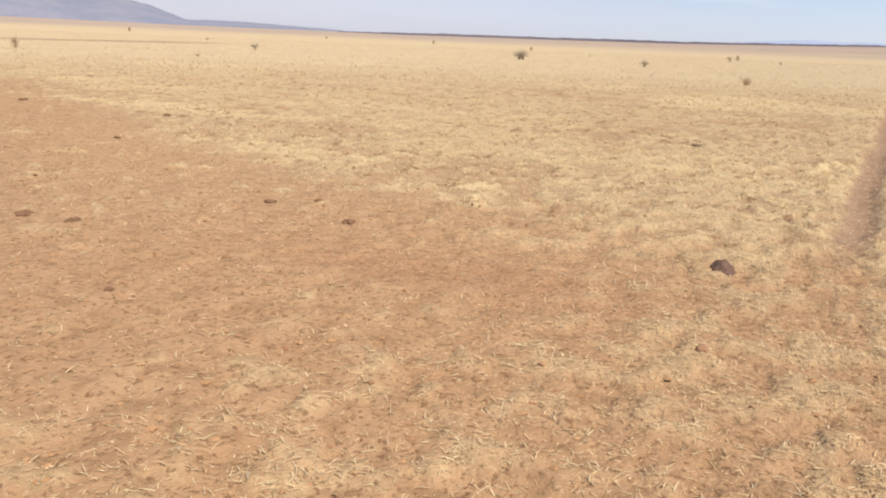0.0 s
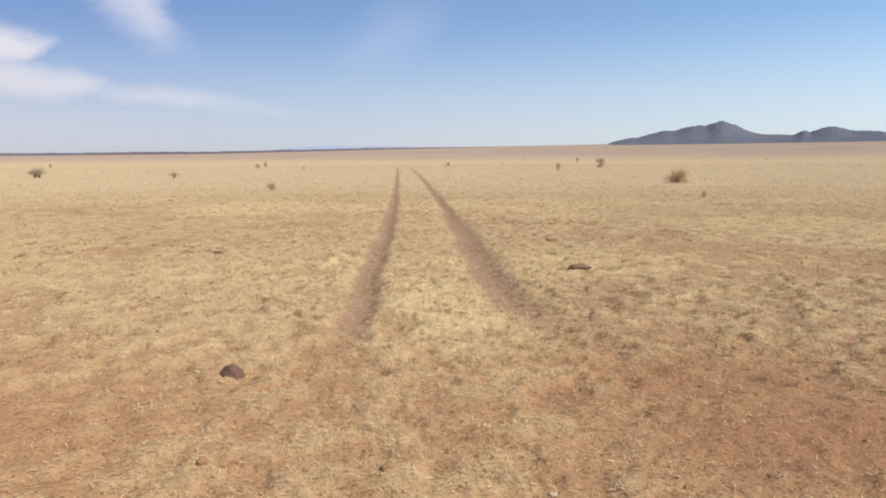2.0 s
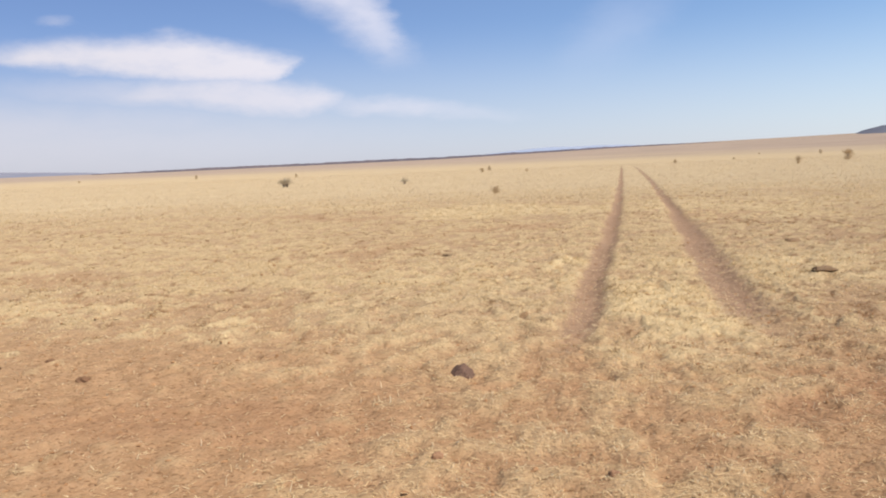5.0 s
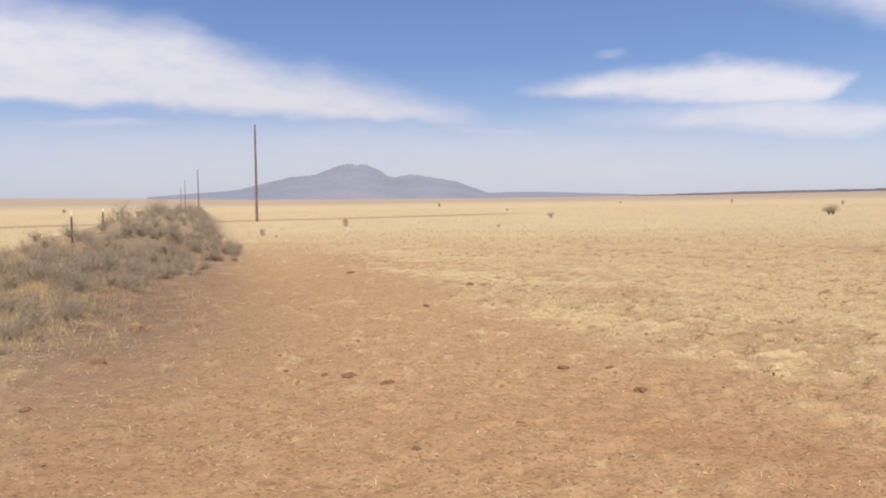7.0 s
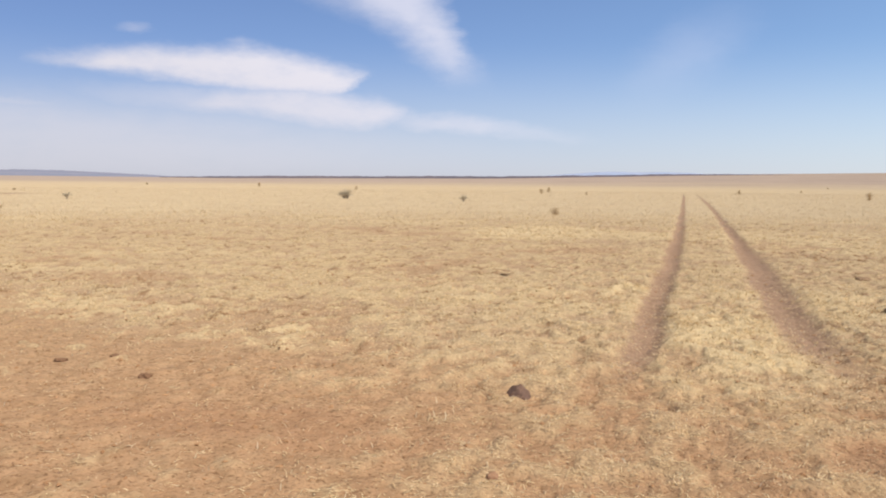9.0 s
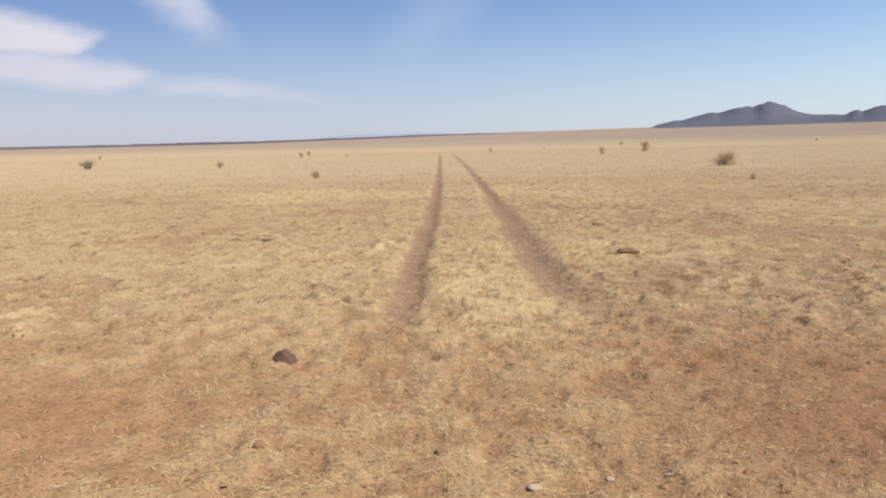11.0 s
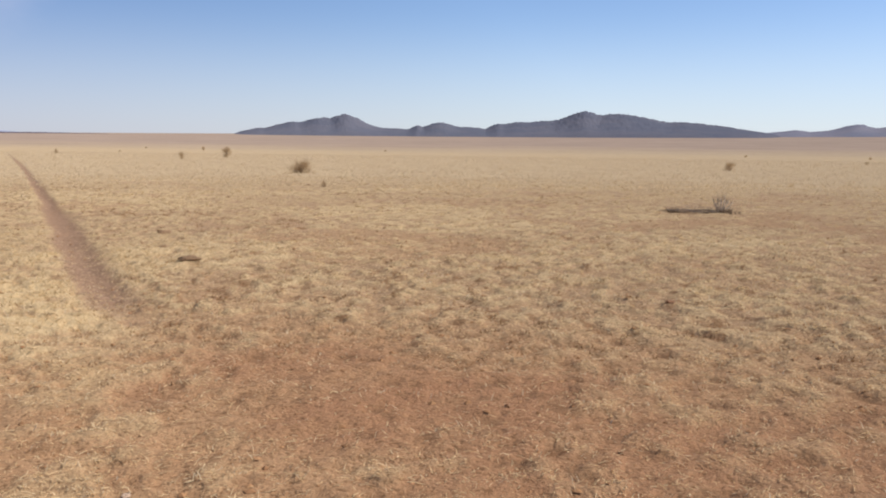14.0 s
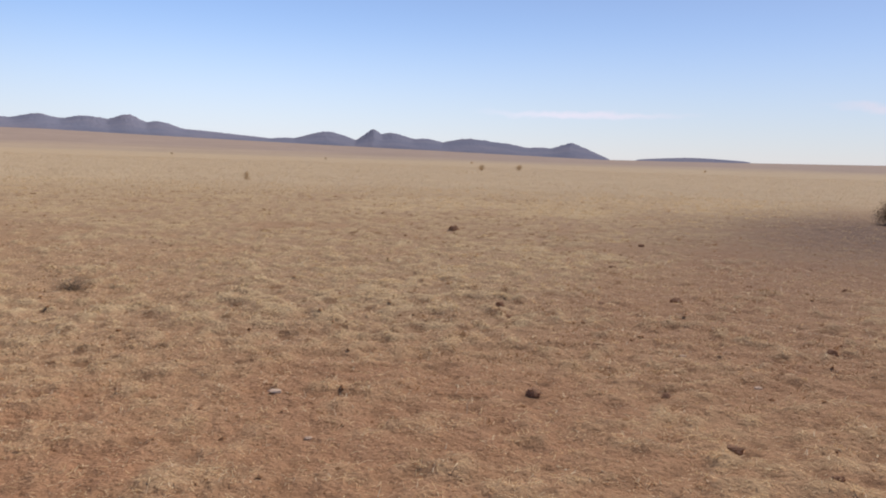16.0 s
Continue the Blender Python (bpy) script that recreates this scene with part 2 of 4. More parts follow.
    edge = maths(t, "ADD", maths(t, "MULTIPLY", maths(t, "SUBTRACT", patch, 0.5), 0.9), maths(t, "MULTIPLY", maths(t, "SUBTRACT", grain, 0.5), 1.0))
    both = mix(t, span(t, maths(t, "ADD", rut, maths(t, "MULTIPLY", edge, span(t, rut, 0.0, 0.3))), 0.15, 0.8, 0.0, 0.92), both, worn)
    # far brush: its mauve-brown holds distance haze besides the plants' own colour
    brush = mix(t, span(t, noise_tex(t, p, 0.012, 6.0, 0.65), 0.4, 0.6), (0.385, 0.288, 0.235), (0.315, 0.235, 0.197))
    both = mix(t, hazy_scrub, both, brush)
    # dark weed litter, with the shade beneath the weeds painted in
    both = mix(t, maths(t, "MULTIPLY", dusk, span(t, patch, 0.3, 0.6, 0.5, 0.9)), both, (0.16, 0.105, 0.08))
    rise = maths(t, "ADD", maths(t, "ADD", maths(t, "MULTIPLY", grain, 0.7), maths(t, "MULTIPLY", fine, 0.2)), maths(t, "MULTIPLY", crumb, -0.4))
    rise = maths(t, "ADD", rise, maths(t, "MULTIPLY", hollow, -0.5))
    return surface(t, both, 0.95, bumped(t, rise, 0.9, 0.05), 0.1)


def blade_nodes(light, dark, through_light=0.35, blotch=0.2):
    def build(t):
        geo = t.nodes.new("ShaderNodeNewGeometry")
        chance = geo.outputs["Random Per Island"]
        broad = noise_tex(t, geo.outputs["Position"], 3.2, 3.0)
        c = mix(t, chance, light, dark)
        c = mix(t, span(t, broad, 0.42, 0.62, 0.0, blotch), c, (dark[0] * 0.75, dark[1] * 0.72, dark[2] * 0.7))
        a, b = node(t, "BsdfDiffuse", Color=c, Roughness=0.4), node(t, "BsdfTranslucent", Color=c)
        return shader_mix(t, through_light, a.outputs[0], b.outputs[0])
    return build


def shader_mix(t, factor, a, b):
    n = t.nodes.new("ShaderNodeMixShader")
    n.inputs[0].default_value = factor
    t.links.new(a, n.inputs[1])
    t.links.new(b, n.inputs[2])
    return n.outputs[0]


def rough_nodes(a, b, scale, bump=0.5, distance=0.02, rough=0.9, vary=0.25):
    """Two colours in uneven blotches with grain and relief, each thing a little different."""
    def build(t):
        p = t.nodes.new("ShaderNodeTexCoord").outputs["Object"]
        big, small = noise_tex(t, p, scale, 5.0, 0.6), noise_tex(t, p, scale * 6, 4.0, 0.65)
        c = mix(t, span(t, big, 0.35, 0.65), a, b)
        c = mix(t, span(t, small, 0.45, 0.7, 0.0, 0.5), c, tuple(v * 0.7 for v in b))
        chance = t.nodes.new("ShaderNodeObjectInfo").outputs["Random"]
        c = mix(t, maths(t, "MULTIPLY", chance, vary), c, tuple(v * 0.5 for v in a))
        return surface(t, c, rough, bumped(t, maths(t, "ADD", big, maths(t, "MULTIPLY", small, 0.4)), bump, distance), 0.06)
    return build


def mountain_nodes(high, low):
    def build(t):
        p = place_of(t)
        big, small = noise_tex(t, p, 0.006, 6.0, 0.65), noise_tex(t, p, 0.03, 5.0, 0.7)
        c = mix(t, span(t, big, 0.38, 0.62), high, low)
        c = mix(t, span(t, small, 0.45, 0.7, 0.0, 0.3), c, tuple(v * 0.75 for v in high))
        return surface(t, c, 1.0, bumped(t, maths(t, "ADD", big, small), 0.14, 5.0), 0.0)
    return build


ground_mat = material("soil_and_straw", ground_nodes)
straw_mat = material("dry_straw", blade_nodes((0.92, 0.72, 0.42), (0.50, 0.345, 0.18), 0.45))
far_straw_mat = material("far_straw", blade_nodes((0.80, 0.64, 0.42), (0.63, 0.49, 0.315), 0.25))
fence_grass_mat = material("brownish_grass", blade_nodes((0.84, 0.66, 0.39), (0.52, 0.38, 0.22), 0.45))
tuft_mat = material("dead_weed", blade_nodes((0.36, 0.275, 0.19), (0.22, 0.165, 0.115)))
stubble_mat = material("brown_stubble", blade_nodes((0.46, 0.27, 0.13), (0.31, 0.175, 0.08), 0.3))
root_mat = material("old_roots", blade_nodes((0.36, 0.245, 0.15), (0.23, 0.155, 0.095), 0.25))
dark_soil_mat = material("dark_soil", rough_nodes((0.58, 0.38, 0.225), (0.45, 0.285, 0.165), 9.0, 0.9, 0.05))
stalk_mat = material("pale_stalks", blade_nodes((0.98, 0.87, 0.64), (0.84, 0.68, 0.44), 0.6, 0.1))
litter_mat = material("straw_litter", blade_nodes((0.97, 0.82, 0.54), (0.74, 0.55, 0.31), 0.45, 0.1))
twig_mat = material("grey_twigs", blade_nodes((0.52, 0.41, 0.305), (0.33, 0.255, 0.18), 0.25))
shrub_mat = material("dull_olive_leaves", blade_nodes((0.66, 0.49, 0.295), (0.48, 0.35, 0.205), 0.45))
yucca_mat = material("yucca_leaves", blade_nodes((0.70, 0.60, 0.44), (0.56, 0.47, 0.33), 0.6))
bark_mat = material("weathered_bark", rough_nodes((0.44, 0.345, 0.26), (0.30, 0.23, 0.17), 6.0))
bleached_mat = material("bleached_stems", rough_nodes((0.72, 0.60, 0.47), (0.52, 0.42, 0.32), 8.0))
pole_mat = material("pole_wood", rough_nodes((0.25, 0.185, 0.145), (0.16, 0.12, 0.10), 3.0))
post_mat = material("post_steel", rough_nodes((0.13, 0.12, 0.10), (0.09, 0.075, 0.06), 8.0, rough=0.6))
white_mat = material("white_paint", rough_nodes((0.78, 0.77, 0.74), (0.66, 0.64, 0.60), 10.0, 0.2, vary=0.05))
dung_mat = material("dried_dung", rough_nodes((0.30, 0.165, 0.092), (0.20, 0.11, 0.064), 10.0, 0.4, 0.02, vary=0.15))
rock_mat = material("dark_stone", rough_nodes((0.25, 0.15, 0.105), (0.155, 0.095, 0.072), 5.0, 0.6, 0.03))
pale_stone_mat = material("pale_stone", rough_nodes((0.80, 0.61, 0.45), (0.66, 0.47, 0.33), 14.0, 0.6, 0.01))
# dung_mat again, colour lifted to offset the backlight on most pats in the grass
lifted_dung_mat = material("lifted_dung", rough_nodes((0.44, 0.25, 0.145), (0.31, 0.175, 0.10), 10.0, 0.3, 0.02, vary=0.2))
clod_mat = material("soil_clods", blade_nodes((0.50, 0.285, 0.145), (0.33, 0.18, 0.09), 0.0))
# distance haze is mixed into these blue-grey hill colours, more in the paler ones
haze_hill_mat = material("haze_tinted_hills", mountain_nodes((0.138, 0.150, 0.192), (0.165, 0.168, 0.203)))
far_haze_mat = material("pale_haze_hills", mountain_nodes((0.222, 0.232, 0.288), (0.262, 0.255, 0.30)))
mid_haze_mat = material("hazy_blue_hills", mountain_nodes((0.215, 0.226, 0.283), (0.25, 0.248, 0.295)))
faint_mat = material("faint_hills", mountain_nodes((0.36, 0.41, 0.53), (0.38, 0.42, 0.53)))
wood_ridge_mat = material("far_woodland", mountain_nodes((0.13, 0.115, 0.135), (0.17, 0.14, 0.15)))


# ---- mesh helpers ----


def lattice(ix, iy, seed):
    h = (ix.astype(np.int64) * 374761393 + iy.astype(np.int64) * 668265263 + seed * 974634777) & 0x7FFFFFFF
    h = ((h ^ (h >> 13)) * 1274126177) & 0x7FFFFFFF
    return ((h ^ (h >> 16)) & 0xFFFFFF) / float(0xFFFFFF)


def value_noise(x, y, size, seed=0, octaves=3):
    """Smooth noise, 0 to 1, for arrays of places; size: metres a lump."""
    x, y = np.asarray(x, float) / size, np.asarray(y, float) / size
    total, weight, norm = 0.0, 1.0, 0.0
    for o in range(octaves):
        ix, iy = np.floor(x), np.floor(y)
        fx, fy = x - ix, y - iy
        fx, fy = fx * fx * (3 - 2 * fx), fy * fy * (3 - 2 * fy)
        a, b = lattice(ix, iy, seed + o), lattice(ix + 1, iy, seed + o)
        c, d = lattice(ix, iy + 1, seed + o), lattice(ix + 1, iy + 1, seed + o)
        total = total + weight * ((a * (1 - fx) + b * fx) * (1 - fy) + (c * (1 - fx) + d * fx) * fy)
        norm += weight
        weight *= 0.5
        x, y = x * 2.03 + 11.3, y * 2.03 + 5.7
    return total / norm


def step(v, lo, hi):
    u = np.clip((np.asarray(v, float) - lo) / (hi - lo), 0, 1)
    return u * u * (3 - 2 * u)


def mesh_of(name, verts, faces, mat, smooth=False):
    """A mesh from arrays: faces is a list of arrays, each of corner rows of one length."""
    me = bpy.data.meshes.new(name)
    verts = np.asarray(verts, np.float32)
    faces = [np.asarray(f, np.int32) for f in faces if len(f)]
    loops = np.concatenate([f.ravel() for f in faces])
    sizes = np.concatenate([np.full(len(f), f.shape[1], np.int32) for f in faces])
    me.vertices.add(len(verts))
    me.vertices.foreach_set("co", verts.ravel())
    me.loops.add(len(loops))
    me.loops.foreach_set("vertex_index", loops)
    me.polygons.add(len(sizes))
    me.polygons.foreach_set("loop_start", np.concatenate([[0], np.cumsum(sizes)[:-1]]).astype(np.int32))
    me.polygons.foreach_set("use_smooth", np.full(len(sizes), smooth))
    me.update(calc_edges=True)
    me.materials.append(mat)
    return me


def part(name, mesh, parent=None, m=None, label=""):
    ob = new(name, mesh)
    if parent is not None:
        ob.parent = parent
    if m is not None:
        ob.matrix_basis = m
    if label:
        ob["label"] = label
    return ob


# ---- the lie of the land ----
ROAD = np.array((-0.894, 0.447))   # along the dirt road and the fence
SIDE = np.array((-0.447, -0.894))  # across it, towards the fence


def along(x, y):
    return x * ROAD[0] + y * ROAD[1], x * SIDE[0] + y * SIDE[1]


def rise_angle(az):
    """How high the far plain climbs towards the hills, in degrees, by the direction to the left of +y."""
    return np.interp(az, (-180, -115, -105, -97, -86, -72, -60, -36, -14, 0, 12, 30, 45, 60, 75, 180),
                     (0.6, 0.62, 0.5, 0.44, 0.7, 0.98, 1.24, 1.1, 1.0, 0.82, 0.52, 0.36, 0.36, 0.45, 0.7, 0.6))


def land(x, y):
    x, y = np.asarray(x, float), np.asarray(y, float)
    r, az = np.hypot(x, y), np.degrees(np.arctan2(-x, y))
    z = np.clip((r - 30) / 330.0, 0, 5) * step(r, 30, 120)
    z = np.minimum(z, 1.55)
    foot = np.clip((r - 500) / 2600.0, 0, 1)
    z = z + foot ** 1.15 * (3000 * np.tan(np.radians(rise_angle(az)))) + np.clip(r - 3100, 0, None) * np.tan(np.radians(rise_angle(az))) * step(r, 3000, 3300)
    s, q = along(x, y)
    bank = step(q, -0.5, 3.0) * step(q, 9.0, 5.0) * step(s, 9, 20) * step(s, 170, 110)
    return z + bank * (0.35 + 0.6 * step(s, 18, 50)) * (0.7 + 0.6 * value_noise(x, y, 4.0, 40))


def left_rut(y):
    return np.interp(y, (6, 9, 17, 35, 110, 160), (-0.62, -0.48, -0.3, -0.12, 0.1, 0.1))


def right_rut(y):
    return np.interp(y, (6, 9, 17, 35, 70, 160), (1.3, 1.24, 1.42, 1.72, 2.15, 2.3))


def cross_road(x, y):
    """A dirt road that turns off towards the hills beyond the first pole."""
    bend = (value_noise(x * 0 + 7, y, 20.0, 55) - 0.5) * 4
    return np.exp(-((x + 80 + bend - 0.08 * (y - 40)) / 3.6) ** 2) * step(y, -40, -20) * step(y, 92, 76)


def rut_depth(x, y):
    wander = (value_noise(x * 0 + 3, y, 3.0, 51) - 0.5) * 0.2
    wide = 0.19 + 0.10 * (value_noise(x, y, 1.2, 52) - 0.5)
    one = np.exp(-np.abs((x - left_rut(y) - wander) / wide) ** 2.6) * step(y, 6.2, 9.0)
    two = np.exp(-np.abs((x - right_rut(y) - wander) / (wide + 0.09 * step(y, 30, 16))) ** 2.4) * step(y, 6.4, 11.0)
    return np.maximum(np.maximum(one, two) * step(y, 190, 110), cross_road(x, y))


def blots(x, y, rows):
    """Ragged patches: x, y, half lengths across and along, strength."""
    rag = (value_noise(x, y, 0.9, 130, 3) - 0.5) * 1.5
    total = np.zeros(np.shape(x))
    for px, py, rx, ry, strong in rows:
        d = np.hypot((x - px) / rx, (y - py) / ry)
        total = np.maximum(total, strong * step(d + rag * step(d, 2.2, 0.4), 1.35, 0.55))
    return total


RED_SOIL = ((2.1, 6.0, 1.4, 0.9, 0.8), (2.8, 4.6, 1.3, 0.9, 1.0), (-2.3, 9.1, 0.8, 0.9, 0.55), (3.6, 8.5, 0.5, 0.4, 0.6), (4.3, 2.8, 1.7, 1.2, 0.85), (-2.8, 5.0, 1.5, 0.45, 0.5),
            (-0.5, 6.3, 0.4, 1.2, 0.4), (3.2, 3.4, 1.3, 0.7, 0.8), (8.5, 1.6, 2.6, 1.5, 0.4), (9.5, -3.0, 4.5, 2.4, 0.75), (5.6, 0.3, 2.2, 1.6, 0.7), (13.0, -5.5, 4.0, 2.4, 0.8), (-9.0, 29.0, 4.5, 2.0, 0.5))
BRIGHT_GRASS = ((-0.85, 13.4, 0.33, 0.8, 0.95), (-0.95, 11.6, 0.3, 1.4, 0.49), (1.05, 13.2, 0.28, 0.7, 0.95), (0.45, 13.6, 0.7, 0.5, 0.21), (0.5, 9.4, 0.72, 1.9, 0.8), (0.45, 7.3, 0.75, 0.7, 0.5),
                (3.4, 9.6, 0.8, 0.9, 0.39), (-1.9, 6.9, 0.9, 0.7, 0.28), (-5.0, 29.0, 2.6, 4.0, 0.70), (-4.1, 7.5, 0.8, 0.35, 0.63), (-4.7, 8.1, 0.8, 0.5, 0.42), (-8.7, 9.2, 2.4, 0.6, 0.42),
                (-2.9, 6.3, 0.7, 0.35, 0.42), (2.2, 8.4, 0.6, 0.5, 0.35), (5.0, 8.1, 0.8, 0.8, 0.28), (-13.4, 13.0, 3.5, 0.8, 0.35), (1.0, 6.2, 0.5, 0.4, 0.42))


def bareness(x, y):
    """1 on the open dirt of the road, 0 in full grass."""
    s, q = along(x, y)
    edge = (value_noise(x, y, 3.2, 20) - 0.5) * 2.2 + (value_noise(x, y, 0.9, 24) - 0.5) * 1.5
    road = step(q + edge, -5.6, -2.8) * step(q + edge * 0.5, 3.2, 1.4)
    strong = np.interp(s, (-40, -12, -5, 1, 5, 12, 18, 30, 50), (0.74, 0.78, 0.78, 0.66, 0.86, 0.97, 0.96, 0.72, 0.45))
    fork = np.exp(-(((x - 2.6) / 1.9) ** 2 + ((y - 5.2) / 1.6) ** 2)) * 0.85
    fork = np.maximum(fork, np.exp(-(((x + 0.5) / 0.4) ** 2 + ((y - 6.2) / 1.6) ** 2)) * 0.5)
    open_spots = step(value_noise(x, y, 2.4, 28), 0.55, 0.75) * 0.5 + 0.22 * step(x, 1, 7) * step(np.hypot(x, y), 45, 12) + 0.65 * step(np.hypot(x, y), 6.8, 3.8) * step(x, 0.5, 2.0)
    return np.clip(np.maximum(road * strong, fork) + open_spots * (1 - road), 0, 1)


def paleness(x, y):
    """Dense, bright grass beside and between the ruts, and some drifts farther off."""
    drift = step(value_noise(x * 0.6, y, 6.0, 33), 0.56, 0.72) * 0.45 * step(np.hypot(x, y), 6, 14)
    return np.clip(np.maximum(blots(x, y, BRIGHT_GRASS), drift) * (1 - rut_depth(x, y)), 0, 1)


def clumps(x, y):
    """Ragged clumps of litter and cropped grass, a hand to a pace across; 1 inside."""
    a = value_noise(x, y * 0.9, 0.19, 71, 3)
    b = value_noise(x, y, 1.3, 75, 3)
    level = 0.49 + 0.2 * bareness(x, y) + 0.2 * step(bareness(x, y), 0.72, 1.0) - 0.2 * paleness(x, y) - 0.22 * (b - 0.5)
    return step(a, level - 0.16, level + 0.16) * (1 - 0.9 * rut_depth(x, y))


def tussocks(x, y):
    """Low cushions of grazed grass, a foot or so across; 1 on top, 0 in the trodden gaps."""
    wx = x + (value_noise(x, y, 0.4, 140, 2) - 0.5) * 0.3
    wy = y + (value_noise(x, y, 0.4, 145, 2) - 0.5) * 0.3
    a = value_noise(wx, wy, 0.2, 141, 3)
    level = 0.46 + 0.3 * bareness(x, y) - 0.05 * paleness(x, y) - 0.2 * (value_noise(x, y, 2.1, 143, 3) - 0.5)
    return step(a, level - 0.07, level + 0.09) * (1 - rut_depth(x, y))


def old_roots(x, y):
    """Scattered dark clumps of old stubble and turned soil, with trampled clods on the sunny side of the road; the mask
    holds their shade too.
    """
    r = np.hypot(x, y)
    a = value_noise(x, y, 0.13, 151, 2) + 0.3 * (value_noise(x, y, 3.1, 153, 2) - 0.5)
    c = step(a, 0.71, 0.83) * (1 - 0.75 * step(bareness(x, y), 0.5, 0.8)) * (1 - 0.7 * paleness(x, y)) * step(r, 4.5, 8.0)
    near = value_noise(x, y * 0.8, 0.085, 155, 2) + 0.3 * (value_noise(x, y, 1.1, 157, 2) - 0.5)
    trampled = step(near, 0.68, 0.82) * step(x + 0.25 * y, 1.0, 2.4) * step(r, 2.4, 3.4) * step(r, 11, 8)
    return np.maximum(c, 0.45 * trampled) * (1 - rut_depth(x, y))


def shaded_hollows(x, y):
    """Round hollows a hand across that stand for the shaded sides of tussocks, thickest on the sunny side of the road;
    1 inside.
    """
    x, y = np.asarray(x, float), np.asarray(y, float)
    rag = (value_noise(x, y, 0.05, 161, 2) - 0.5) * 0.05
    total = np.zeros(x.shape)
    for cell, seed, share in ((0.36, 163, 0.7), (0.27, 173, 0.5)):
        ix, iy = np.floor(x / cell), np.floor(y / cell)
        for ox in (-1, 0, 1):
            for oy in (-1, 0, 1):
                cx, cy = ix + ox, iy + oy
                px, py = (cx + lattice(cx, cy, seed)) * cell, (cy + lattice(cx, cy, seed + 1)) * cell
                size = 0.032 + 0.066 * lattice(cx, cy, seed + 2)
                here = lattice(cx, cy, seed + 3) < share
                total = np.maximum(total, here * step((np.hypot(x - px, y - py) + rag) / size, 1.15, 0.55) * (0.55 + 0.45 * lattice(cx, cy, seed + 4)))
    r = np.hypot(x, y)
    where = (0.2 + 0.8 * step(x + 0.2 * y, 1.3, 3.2)) * step(r, 2.0, 3.2) * step(r, 17, 10)
    return total * where * (1 - rut_depth(x, y)) * (1 - 0.7 * paleness(x, y))


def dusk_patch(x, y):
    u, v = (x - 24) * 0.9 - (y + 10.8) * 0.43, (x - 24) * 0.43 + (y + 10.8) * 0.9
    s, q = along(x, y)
    # litter along the fence; the band below the weeds also stands for their shade
    litter_shade = np.exp(-(((s - 14.5) / 8.0) ** 2 + ((q - 1.9) / 2.2) ** 2))
    litter_shade = np.maximum(litter_shade, 0.7 * step(s, 11, 18) * step(s, 130, 100) * step(q, -1.6, 0.6) * step(q, 8.0, 5.0))
    return np.maximum(np.exp(-((u / 11.0) ** 2 + (v / 4.4) ** 2)), litter_shade)


# ---- ground: one sheet out to the hills ----
azimuths = np.radians(np.concatenate([np.arange(-180, -120, 2.0), np.arange(-120, -14, 0.3), np.arange(-14, 10, 0.15), np.arange(10, 82, 0.3), np.arange(82, 180, 2.0)]))
radii = np.concatenate([[0.25, 0.6, 1.0], np.geomspace(1.4, 6, 95), np.geomspace(6.04, 24, 190), np.geomspace(24.2, 60, 110), np.geomspace(61, 4900, 100)])
AZ, RR = np.meshgrid(azimuths, radii)
GX, GY = -np.sin(AZ) * RR, np.cos(AZ) * RR


def on_ground(x, y):
    r = np.hypot(x, y)
    rel = (value_noise(x, y, 0.5, 60, 3) - 0.5) * 0.025 + (step(value_noise(x, y, 0.16, 61, 2), 0.35, 0.62) - 0.5) * 0.02 * step(r, 30, 12) + (value_noise(x, y, 2.5, 63, 2) - 0.5) * 0.05
    return land(x, y) + (rel + (0.014 + 0.012 * step(r, 12, 7)) * clumps(x, y) * step(r, 60, 25) + (0.04 * tussocks(x, y) + 0.012 * old_roots(x, y)) * step(r, 5, 9) * step(r, 70, 40)) * step(r, 400, 60) - 0.05 * rut_depth(x, y) - 0.016 * shaded_hollows(x, y)


GZ = on_ground(GX, GY)
na, nr = len(azimuths), len(radii)
ids = np.arange(na * nr).reshape(nr, na)
nxt = np.roll(ids, -1, axis=1)
quads = np.stack([ids[:-1], nxt[:-1], nxt[1:], ids[1:]], -1).reshape(-1, 4)
quads = quads[:, ::-1]
center = na * nr
fan = np.stack([np.full(na, center), nxt[0], ids[0]], -1)[:, ::-1]
gverts = np.concatenate([np.stack([GX, GY, GZ], -1).reshape(-1, 3), [[0, 0, 0]]])
gmesh = mesh_of("ground", gverts, [quads, fan], ground_mat, True)
fx, fy = gverts[:, 0], gverts[:, 1]
fr = np.hypot(fx, fy)
for name, values in (("bare", bareness(fx, fy)), ("rut", rut_depth(fx, fy)), ("hazy_scrub", step(fr * (0.75 + 0.5 * value_noise(fx, fy, 160, 70)), 190, 950) * 0.74),
                     ("pale", paleness(fx, fy)), ("dusk", dusk_patch(fx, fy)), ("tuft", clumps(fx, fy)), ("far", 0.35 * step(fr, 5, 10) + 0.65 * step(fr, 18, 75)), ("tuss", tussocks(fx, fy)), ("dark", old_roots(fx, fy)), ("hollow_shade", shaded_hollows(fx, fy)), ("red", blots(fx, fy, RED_SOIL))):
    gmesh.attributes.new(name, "FLOAT", "POINT").data.foreach_set("value", values.astype(np.float32))
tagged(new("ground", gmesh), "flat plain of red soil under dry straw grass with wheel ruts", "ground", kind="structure")


